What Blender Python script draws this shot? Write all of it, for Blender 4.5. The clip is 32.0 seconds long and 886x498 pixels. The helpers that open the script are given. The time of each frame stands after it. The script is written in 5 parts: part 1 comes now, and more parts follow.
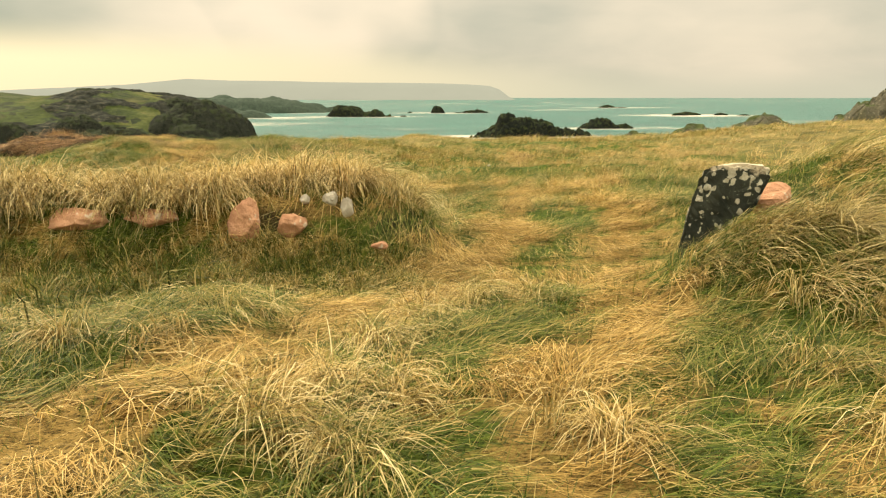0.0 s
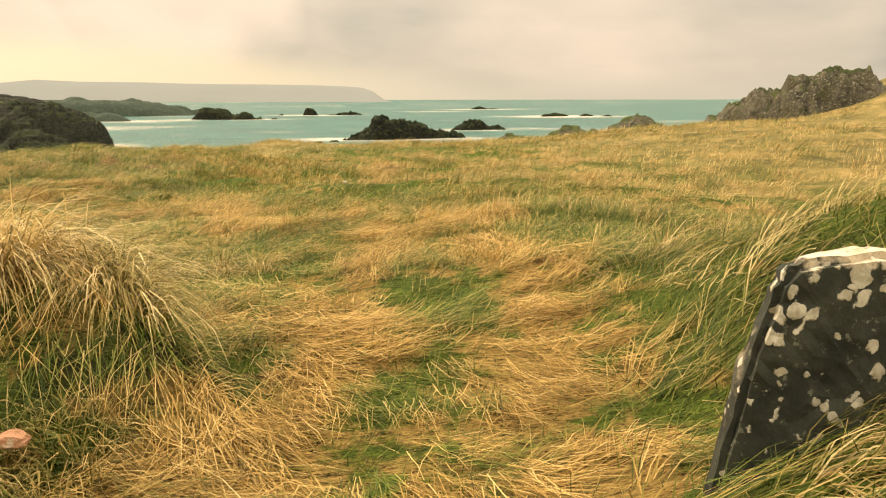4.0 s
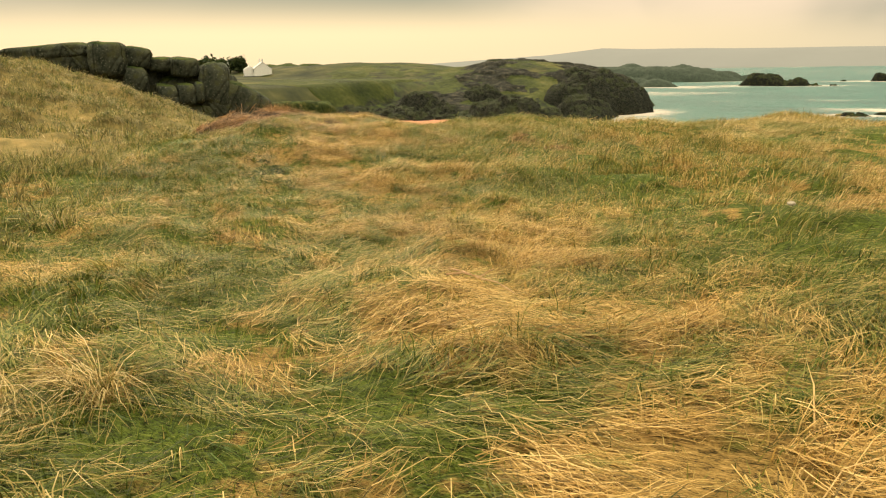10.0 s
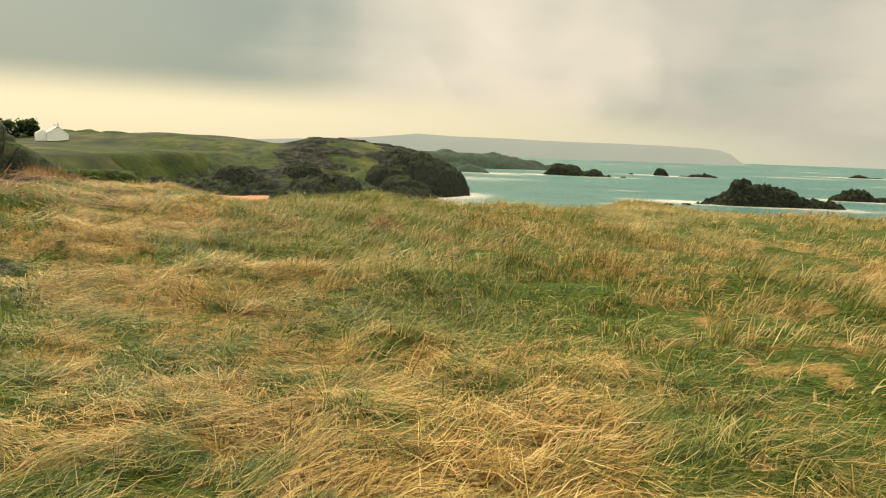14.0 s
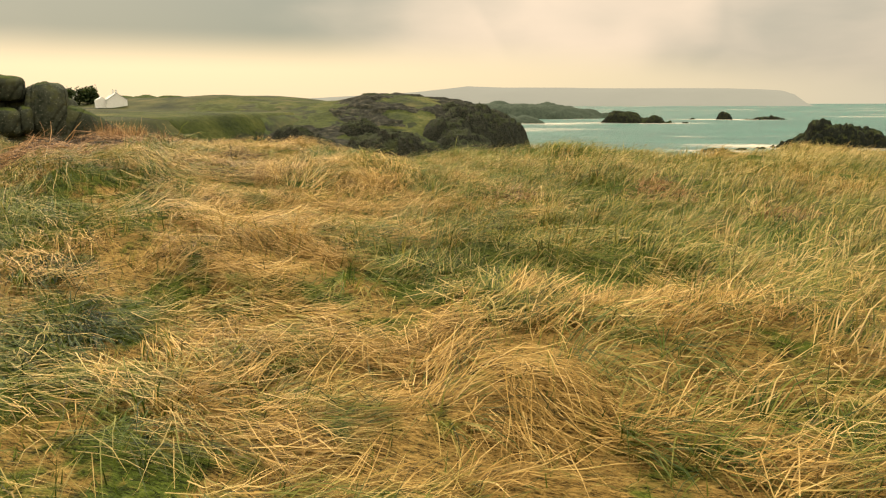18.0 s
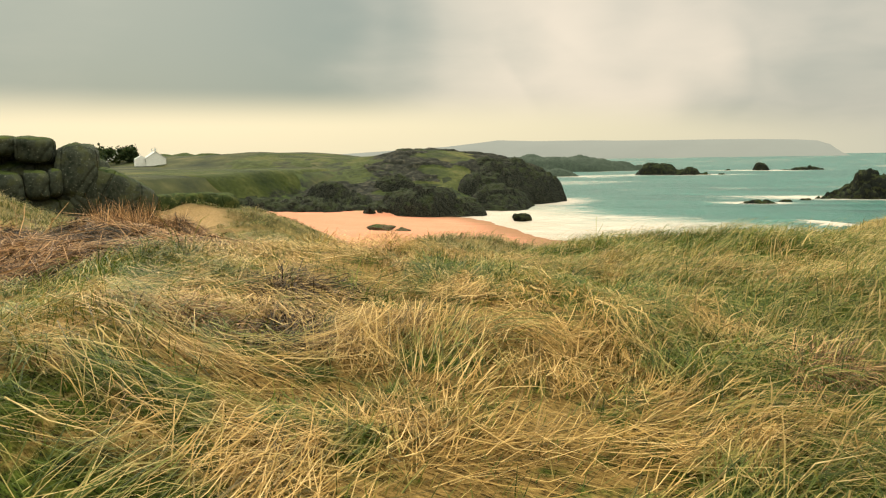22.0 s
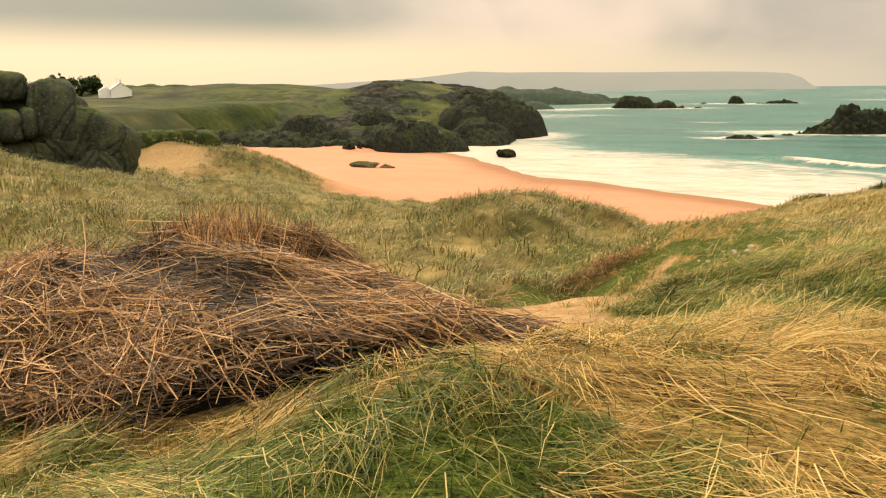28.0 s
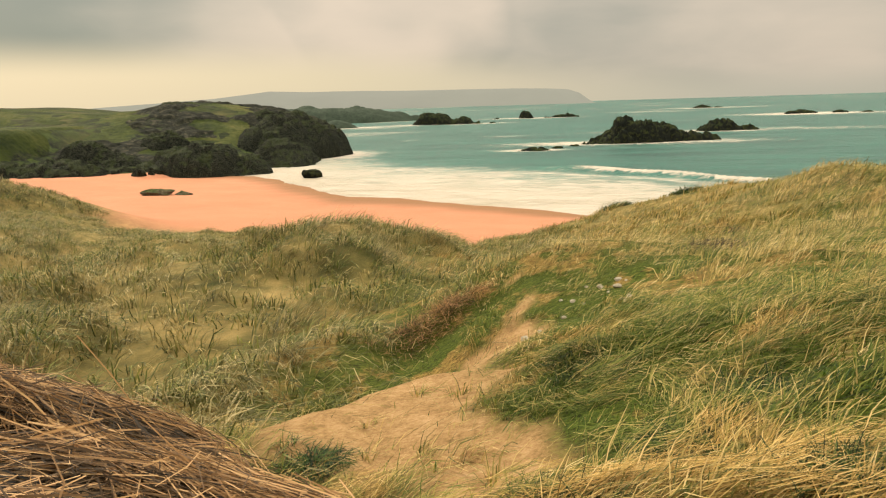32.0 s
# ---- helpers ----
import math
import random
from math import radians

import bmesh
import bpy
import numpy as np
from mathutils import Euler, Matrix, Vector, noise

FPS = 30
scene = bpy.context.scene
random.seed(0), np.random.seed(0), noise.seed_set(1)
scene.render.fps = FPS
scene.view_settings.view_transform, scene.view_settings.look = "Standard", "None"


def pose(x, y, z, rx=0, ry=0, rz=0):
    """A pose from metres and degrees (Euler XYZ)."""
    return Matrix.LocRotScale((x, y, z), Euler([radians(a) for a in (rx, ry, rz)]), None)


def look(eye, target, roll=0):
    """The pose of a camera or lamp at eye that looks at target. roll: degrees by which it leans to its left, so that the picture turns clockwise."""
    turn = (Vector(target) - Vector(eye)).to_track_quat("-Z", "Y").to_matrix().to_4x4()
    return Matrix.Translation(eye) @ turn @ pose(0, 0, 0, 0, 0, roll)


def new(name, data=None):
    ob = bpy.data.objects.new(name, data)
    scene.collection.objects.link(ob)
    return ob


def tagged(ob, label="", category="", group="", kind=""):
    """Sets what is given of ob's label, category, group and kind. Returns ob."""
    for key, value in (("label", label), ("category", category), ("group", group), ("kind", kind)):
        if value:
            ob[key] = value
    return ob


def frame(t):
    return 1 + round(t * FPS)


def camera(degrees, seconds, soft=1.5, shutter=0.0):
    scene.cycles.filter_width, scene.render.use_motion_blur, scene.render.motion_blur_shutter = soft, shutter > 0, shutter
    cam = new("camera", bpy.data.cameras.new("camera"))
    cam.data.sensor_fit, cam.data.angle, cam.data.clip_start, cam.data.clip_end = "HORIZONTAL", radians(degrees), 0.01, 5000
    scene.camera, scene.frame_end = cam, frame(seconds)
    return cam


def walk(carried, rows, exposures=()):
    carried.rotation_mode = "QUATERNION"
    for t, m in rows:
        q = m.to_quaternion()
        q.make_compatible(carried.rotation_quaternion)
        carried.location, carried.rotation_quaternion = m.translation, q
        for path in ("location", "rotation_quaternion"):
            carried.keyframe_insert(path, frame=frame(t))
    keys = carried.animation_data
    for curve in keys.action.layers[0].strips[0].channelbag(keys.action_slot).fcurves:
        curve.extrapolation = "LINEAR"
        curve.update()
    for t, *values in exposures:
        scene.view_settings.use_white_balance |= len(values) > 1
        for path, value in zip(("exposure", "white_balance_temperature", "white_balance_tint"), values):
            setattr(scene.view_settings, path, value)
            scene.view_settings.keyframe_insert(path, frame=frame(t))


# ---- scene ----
cam = camera(62.4, 32.0, soft=1.2)
PATH = [
    (0, (-0.043, -0.147, 1.519), (-0.041, 1.81, 1.109), 0.0),
    (0.5, (-0.01, 0.359, 1.532), (0.049, 2.306, 1.078), -0.2),
    (1, (0.076, 0.903, 1.548), (0.224, 2.834, 1.052), 0.2),
    (1.5, (0.092, 1.415, 1.565), (0.342, 3.333, 1.056), -0.3),
    (2, (0.16, 1.897, 1.569), (0.531, 3.793, 1.053), -0.1),
    (2.5, (0.245, 2.361, 1.593), (0.614, 4.257, 1.073), 0.7),
    (3, (0.315, 2.867, 1.586), (0.7, 4.778, 1.135), -0.2),
    (3.5, (0.437, 3.322, 1.514), (0.789, 5.248, 1.105), -0.2),
    (5.5, (1.272, 4.953, 1.395), (1.522, 6.896, 0.992), -0.5),
    (6, (1.467, 5.547, 1.345), (1.486, 7.517, 1.0), -0.3),
    (6.5, (1.668, 6.096, 1.332), (1.667, 8.063, 0.97), -0.5),
    (7, (1.856, 6.621, 1.291), (1.839, 8.588, 0.934), -1.7),
    (7.5, (1.971, 7.26, 1.29), (1.892, 9.225, 0.928), -1.5),
    (8, (2.09, 7.786, 1.321), (1.922, 9.734, 0.901), -1.2),
    (8.5, (2.184, 8.287, 1.398), (1.838, 10.201, 0.929), -0.0),
    (9, (2.154, 8.821, 1.403), (1.69, 10.719, 0.976), 0.6),
    (9.5, (2.097, 9.341, 1.36), (1.323, 11.147, 0.989), 0.1),
    (10, (1.962, 9.855, 1.31), (0.963, 11.519, 0.829), -0.9),
    (10.5, (1.792, 10.224, 1.313), (0.782, 11.849, 0.73), -1.5),
    (11, (1.582, 10.712, 1.242), (0.591, 12.388, 0.785), 0.4),
    (11.5, (1.245, 11.218, 1.19), (0.388, 12.981, 0.795), 0.5),
    (12, (0.953, 11.696, 1.133), (0.195, 13.514, 0.789), 0.6),
    (12.5, (0.629, 12.124, 1.097), (-0.041, 13.987, 0.812), 1.7),
    (13, (0.251, 12.574, 1.071), (-0.289, 14.484, 0.829), 1.4),
    (13.5, (-0.086, 12.994, 1.041), (-0.608, 14.908, 0.783), 1.9),
    (14, (-0.524, 13.401, 1.005), (-1.09, 15.301, 0.738), 2.1),
    (14.5, (-0.883, 13.735, 0.959), (-1.52, 15.605, 0.65), 1.9),
    (15, (-1.307, 14.123, 0.936), (-1.999, 15.97, 0.605), 2.6),
    (15.5, (-1.809, 14.441, 0.916), (-2.536, 16.278, 0.607), 2.2),
    (17.5, (-3.981, 16.405, 0.687), (-4.767, 18.208, 0.327), -0.0),
    (18, (-4.334, 16.781, 0.667), (-5.028, 18.615, 0.275), -0.2),
    (18.5, (-4.66, 17.195, 0.676), (-5.281, 19.053, 0.275), -1.1),
    (19, (-4.949, 17.625, 0.702), (-5.583, 19.493, 0.37), -1.0),
    (19.5, (-5.275, 18.067, 0.747), (-5.916, 19.933, 0.421), -0.3),
    (20, (-5.5, 18.463, 0.768), (-6.168, 20.33, 0.513), 0.3),
    (20.5, (-5.77, 18.802, 0.748), (-6.476, 20.651, 0.458), 0.3),
    (21, (-6.101, 19.129, 0.804), (-6.843, 20.956, 0.467), -0.8),
    (21.5, (-6.393, 19.495, 0.855), (-7.186, 21.314, 0.607), -0.5),
    (22, (-6.691, 19.812, 0.838), (-7.473, 21.636, 0.589), -0.9),
    (22.5, (-7.032, 20.135, 0.921), (-7.765, 21.975, 0.641), -1.7),
    (23, (-7.331, 20.503, 0.982), (-8.084, 22.33, 0.677), -1.2),
    (23.5, (-7.595, 20.713, 1.026), (-8.358, 22.531, 0.689), -1.5),
    (24, (-7.846, 20.818, 1.135), (-8.587, 22.639, 0.771), -1.6),
    (24.5, (-8.103, 21.033, 1.181), (-8.854, 22.848, 0.807), -1.6),
    (25, (-8.357, 21.215, 1.188), (-9.115, 23.024, 0.796), -1.3),
    (25.5, (-8.637, 21.296, 1.279), (-9.391, 23.102, 0.863), -0.7),
    (26, (-8.93, 21.384, 1.29), (-9.709, 23.178, 0.871), 0.1),
    (26.5, (-9.23, 21.475, 1.325), (-10.01, 23.27, 0.911), 0.0),
    (28.5, (-10.249, 21.831, 1.222), (-10.878, 23.673, 0.764), -0.3),
    (29, (-10.473, 22.115, 1.194), (-10.998, 23.974, 0.676), 0.8),
    (29.5, (-10.616, 22.406, 1.205), (-11.043, 24.285, 0.669), 0.3),
    (30, (-10.781, 22.743, 1.179), (-11.004, 24.664, 0.668), -1.3),
    (30.5, (-10.835, 23.075, 1.146), (-11.014, 25.005, 0.651), -1.9),
    (31, (-10.834, 23.436, 1.165), (-11.079, 25.37, 0.72), -2.4),
    (31.5, (-10.812, 23.787, 1.146), (-11.052, 25.738, 0.776), -2.5),
    (32, (-10.779, 24.112, 1.142), (-10.985, 26.063, 0.751), -1.7),
]
walk(cam, [(t, look(eye, target, roll)) for t, eye, target, roll in PATH], exposures=[
    (0.0, 0.10, 6500, 3), (1.0, 0.10, 6600, 9), (3.0, 0.18, 7050, 16), (6.0, -0.08, 6350, 5), (7.0, 0.08, 6750, 16), (9.0, -0.06, 6900, 13), (10.0, -0.05, 7000, 9), (11.0, -0.05, 7300, 11), (12.0, -0.08, 6550, 7),
    (13.0, -0.12, 6200, 5), (14.0, -0.12, 6150, 3), (15.0, -0.08, 6350, 6), (18.0, -0.05, 6750, 10), (20.0, -0.12, 6350, 6), (22.0, -0.12, 6000, 4), (23.0, -0.12, 5950, 5), (24.0, -0.12, 6400, 8), (26.0, -0.08, 6500, 12),
    (29.0, -0.05, 6750, 15), (30.0, -0.08, 6800, 16), (31.0, -0.18, 6600, 13), (32.0, -0.30, 6300, 9)])

# ---- world, sun ----
SEA = -13.0
SUN_AZ = 48.0    # degrees to the left of north (+y)
SUN_EL = 31.0


def make_world():
    w = bpy.data.worlds.new("overcast_sky")
    scene.world = w
    w.use_nodes = True
    nt = w.node_tree
    nt.nodes.clear()
    N, L = nt.nodes.new, nt.links.new
    out, bg = N("ShaderNodeOutputWorld"), N("ShaderNodeBackground")
    tc, sep = N("ShaderNodeTexCoord"), N("ShaderNodeSeparateXYZ")
    L(tc.outputs["Generated"], sep.inputs[0])

    def math_node(op, a, b=None, clamp=False):
        n = N("ShaderNodeMath")
        n.operation, n.use_clamp = op, clamp
        for i, v in enumerate((a, b)):
            if v is None:
                continue
            if isinstance(v, (int, float)):
                n.inputs[i].default_value = v
            else:
                L(v, n.inputs[i])
        return n.outputs[0]

    def ramp(fac, lo, hi):
        n = N("ShaderNodeMapRange")
        n.interpolation_type = "SMOOTHSTEP"
        L(fac, n.inputs[0])
        n.inputs[1].default_value, n.inputs[2].default_value = lo, hi
        return n.outputs[0]

    def mix(fac, a, b):
        n = N("ShaderNodeMix")
        n.data_type = "RGBA"
        if isinstance(fac, (int, float)):
            n.inputs[0].default_value = fac
        else:
            L(fac, n.inputs[0])
        for i, v in ((6, a), (7, b)):
            if isinstance(v, tuple):
                n.inputs[i].default_value = (*v, 1)
            else:
                L(v, n.inputs[i])
        return n.outputs[2]

    # soft cloud: low noise over the direction, drawn out along the horizon
    mp = N("ShaderNodeMapping")
    mp.inputs["Location"].default_value = CLOUD_SHIFT
    mp.inputs["Scale"].default_value = (3.2, 3.2, 9.0)
    L(tc.outputs["Generated"], mp.inputs[0])
    big, fine = N("ShaderNodeTexNoise"), N("ShaderNodeTexNoise")
    L(mp.outputs[0], big.inputs[0]), L(mp.outputs[0], fine.inputs[0])
    big.inputs["Scale"].default_value, big.inputs["Detail"].default_value = 0.9, 3.0
    big.inputs["Distortion"].default_value = 0.15
    fine.inputs["Scale"].default_value, fine.inputs["Detail"].default_value = 2.3, 5.0
    fine.inputs["Distortion"].default_value = 0.3
    f = math_node("ADD", math_node("ADD", math_node("MULTIPLY", big.outputs[0], 0.30), math_node("MULTIPLY", fine.outputs[0], 0.34)), 0.17)

    def towards(azimuth, elevation, wide, amount):
        """A soft opening (or thickening) of the cloud in one part of the sky."""
        d = N("ShaderNodeVectorMath")
        d.operation = "DOT_PRODUCT"
        L(back.outputs[0], d.inputs[0])
        a, e = radians(azimuth), radians(elevation)
        d.inputs[1].default_value = (-math.sin(a) * math.cos(e), math.cos(a) * math.cos(e), math.sin(e))
        return math_node("MULTIPLY", ramp(d.outputs["Value"], math.cos(radians(wide)), 1.0), amount)
    wob = N("ShaderNodeVectorMath")
    wob.operation = "MULTIPLY_ADD"
    soft = N("ShaderNodeTexNoise")
    L(tc.outputs["Generated"], soft.inputs[0])
    soft.inputs["Scale"].default_value, soft.inputs["Detail"].default_value = 3.5, 2.0
    L(soft.outputs["Color"], wob.inputs[0])
    wob.inputs[1].default_value = (0.16, 0.16, 0.09)
    L(tc.outputs["Generated"], wob.inputs[2])
    back = N("ShaderNodeVectorMath")
    back.operation = "SUBTRACT"
    L(wob.outputs[0], back.inputs[0])
    back.inputs[1].default_value = (0.08, 0.08, 0.045)
    for item in ((16, 12, 17, 0.34), (6, 18, 20, 0.16), (-8, 9, 22, 0.14), (-26, 9, 20, 0.16), (46, 16, 28, -0.36), (31, 10, 18, -0.16), (4, 8, 8, -0.08)):
        f = math_node("ADD", f, towards(*item))
    dull = mix(ramp(f, 0.02, 0.74), (0.25, 0.30, 0.262), (0.60, 0.54, 0.43))
    clouds = mix(ramp(f, 0.44, 1.10), dull, (0.98, 0.79, 0.60))
    # haze near the horizon, warm and bright towards the hidden sun
    sx, sy = -math.sin(radians(SUN_AZ)), math.cos(radians(SUN_AZ))
    az = math_node("ADD", math_node("MULTIPLY", sep.outputs[0], sx), math_node("MULTIPLY", sep.outputs[1], sy))
    warm = ramp(az, 0.35, 1.0)
    haze = mix(warm, (0.66, 0.60, 0.46), (1.02, 0.84, 0.54))
    limit = math_node("ADD", 0.045, math_node("MULTIPLY", warm, 0.05))
    hz = ramp(math_node("SUBTRACT", limit, sep.outputs[2]), 0.0, 0.055)
    low = mix(hz, clouds, haze)
    # overcast: brighter high above
    top = math_node("ADD", 1.0, math_node("MULTIPLY", ramp(sep.outputs[2], 0.30, 0.85), ZENITH))
    vm = N("ShaderNodeVectorMath")
    vm.operation = "SCALE"
    L(low, vm.inputs[0]), L(top, vm.inputs["Scale"])
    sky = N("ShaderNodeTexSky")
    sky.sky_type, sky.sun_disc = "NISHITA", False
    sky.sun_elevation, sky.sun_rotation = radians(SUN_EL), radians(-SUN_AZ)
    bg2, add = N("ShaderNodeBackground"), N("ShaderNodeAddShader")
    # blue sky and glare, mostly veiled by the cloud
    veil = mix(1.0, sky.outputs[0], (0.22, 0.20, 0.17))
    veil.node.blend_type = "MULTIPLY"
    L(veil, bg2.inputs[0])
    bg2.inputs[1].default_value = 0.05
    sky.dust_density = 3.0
    L(vm.outputs[0], bg.inputs[0])
    bg.inputs[1].default_value = SKY_STRENGTH
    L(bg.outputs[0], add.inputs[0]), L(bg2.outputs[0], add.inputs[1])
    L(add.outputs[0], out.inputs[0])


ZENITH = 6.4
SKY_STRENGTH = 0.97
CLOUD_SHIFT = (0.0, 0.0, 0.0)
make_world()
sun_data = bpy.data.lights.new("sun", "SUN")
sun_data.energy, sun_data.angle, sun_data.color = 3.1, radians(12), (1.0, 0.84, 0.62)
sun = new("sun", sun_data)
sun.matrix_world = look((-70, 60, 60), (-70 + math.sin(radians(SUN_AZ)) * 50, 60 - math.cos(radians(SUN_AZ)) * 50, 60 - 50 * math.tan(radians(SUN_EL))))

# ---- numeric helpers ----
RNG = np.random.default_rng(7)
PERM = RNG.random(65536)


def vnoise(x, y, scale, seed=0):
    """Smooth value noise from 0 to 1."""
    x, y = np.asarray(x, float) / scale + seed * 17.31, np.asarray(y, float) / scale + seed * 9.77
    i, j = np.floor(x).astype(np.int64), np.floor(y).astype(np.int64)
    u, v = x - i, y - j
    u, v = u * u * (3 - 2 * u), v * v * (3 - 2 * v)

    def cell(a, b):
        return PERM[(a * 7919 + b * 104729 + seed * 613) % 65536]
    return (cell(i, j) * (1 - u) + cell(i + 1, j) * u) * (1 - v) + (cell(i, j + 1) * (1 - u) + cell(i + 1, j + 1) * u) * v


def fbm(x, y, scale, octaves=4, seed=0):
    total, amp, norm = 0.0, 1.0, 0.0
    for k in range(octaves):
        total = total + amp * vnoise(x, y, scale / 2 ** k, seed + k)
        norm += amp
        amp *= 0.5
    return total / norm


def sstep(a, b, x):
    u = np.clip((x - a) / (b - a), 0, 1)
    return u * u * (3 - 2 * u)


def bump(x, y, cx, cy, rx, ry):
    return np.exp(-((x - cx) / rx) ** 2 - ((y - cy) / ry) ** 2)


def mesh_np(name, verts, faces, smooth=True, attrs=None):
    """A mesh from arrays: verts (n,3) and faces (m,k)."""
    me = bpy.data.meshes.new(name)
    verts, faces = np.ascontiguousarray(verts, np.float32), np.ascontiguousarray(faces, np.int32)
    k = faces.shape[1]
    me.vertices.add(len(verts)), me.loops.add(faces.size), me.polygons.add(len(faces))
    me.vertices.foreach_set("co", verts.ravel())
    me.loops.foreach_set("vertex_index", faces.ravel())
    me.polygons.foreach_set("loop_start", np.arange(len(faces), dtype=np.int32) * k)
    if smooth:
        me.polygons.foreach_set("use_smooth", np.ones(len(faces), bool))
    for key, values in (attrs or {}).items():
        me.attributes.new(key, "FLOAT", "POINT").data.foreach_set("value", np.ascontiguousarray(values, np.float32))
    me.update()
    return me


def grid_faces(nx, ny):
    i = np.arange(nx * ny).reshape(ny, nx)
    return np.stack([i[:-1, :-1], i[:-1, 1:], i[1:, 1:], i[1:, :-1]], -1).reshape(-1, 4)


# ---- the lie of the land ----
def edge_x(y):
    """The brow between the grassy top and the dune hollow to the west."""
    return np.interp(y, [20, 24, 26, 28.5, 31, 36, 50, 60], [-19, -16.8, -15.4, -13.9, -12.8, -11.5, -10.2, -9.5])


def water_y(x):
    return np.interp(x, [-115, -95, -67, -60, -38, -29, -6, 0, 20, 60, 120], [196, 186, 175, 167, 136, 133, 117, 112, 92, 74, 70])


def front_y(x):
    """The foot of the rocky headland."""
    return np.interp(x, [-220, -150, -125, -110, -86, -75, -66, -58, -50], [150, 150, 160, 164, 172, 198, 226, 262, 330])


def trod(x, y):
    """How trodden and strawy the turf is: two lanes through the gap, one track further on."""
    a = np.interp(y, [-2, 3.2, 4.6, 6.5, 8.9, 12.9], [0.0, 0.55, 1.1, 1.6, 2.05, 2.6])
    b = np.interp(y, [-2, 3.1, 3.8, 4.65, 6.0, 7.75, 12.9], [-3.2, -1.6, -1.25, -0.85, -0.2, 0.5, 1.8])
    c = np.interp(y, [9, 12, 14, 16, 18, 20, 22, 26, 31], [2.0, 1.4, 0.6, -1.2, -3.2, -5.8, -7.8, -10.2, -9.6])
    wob = 0.5 * (fbm(x, y, 1.3, 2, 311) - 0.5)
    near = np.maximum(np.exp(-((x - a + wob) / 0.42) ** 2), np.exp(-((x - b + wob) / 0.45) ** 2)) * sstep(13.5, 10.5, y)
    track = 0.75 * np.exp(-((x - c + 2 * wob) / np.where(x < c, np.interp(y, [12.5, 16.5], [1.2, 2.6]), np.interp(y, [11, 14], [1.0, 1.7]))) ** 2) * sstep(9, 12, y) * sstep(28.5, 26.5, y)
    lush = 0.35 * np.exp(-((x - c - 4.6 + 3 * wob) / 1.9) ** 2) * sstep(13, 16, y) * sstep(34, 26, y)
    return np.maximum(near, track) - np.maximum(lush, 0.35 * np.maximum(bump(x, y, -8.6, 29.0, 1.3, 1.7), np.maximum(0.6 * bump(x, y, -1.3, 12.4, 1.9, 1.7), 0.8 * bump(x, y, 3.2, 11.4, 1.1, 1.6))))


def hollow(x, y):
    """Dark recesses under the bank's overhanging turf; their shade is put into the colour."""
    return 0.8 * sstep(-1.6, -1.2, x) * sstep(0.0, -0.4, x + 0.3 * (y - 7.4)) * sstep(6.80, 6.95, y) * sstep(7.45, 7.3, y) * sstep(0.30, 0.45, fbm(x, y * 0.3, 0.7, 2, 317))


def mounds(x, y):
    """Low humps of matted grass along the walk."""
    m = 0.6 * sstep(0.46, 0.80, fbm(x + 0.3 * y, y * 1.25, 1.15, 2, 301))
    return (0.24 * m + 0.05 * (fbm(x, y, 0.45, 2, 305) - 0.5)) * (1 - 0.6 * np.exp(-((y - 7.5) / 2.0) ** 2)) * sstep(40, 30, y)


# broad swells and dips of the turf: middle, half widths, rise
SWELLS = ((-6, 30, 4, 7, 0.38), (-16, 44, 4, 7, 1.03), (4, 14, 4, 7, 0.41), (-12, 32, 2.2, 2.2, -0.94), (-10, 24, 2.2, 2.2, 0.19), (-12, 28, 2.2, 2.2, -0.55), (-16, 60, 4, 7, -0.92),
          (-12, 48, 2.2, 2.2, -0.62), (-12, 36, 2.2, 2.2, 0.48), (-10, 36, 2.2, 2.2, 0.45), (-2, 46, 2.2, 2.2, 0.29), (-12, 38, 2.2, 2.2, -0.46), (-18, 44, 2.2, 2.2, -0.64), (2, 44, 2.2, 2.2, -0.25), (-9, 25.2, 2.2, 2.2, 0.2))


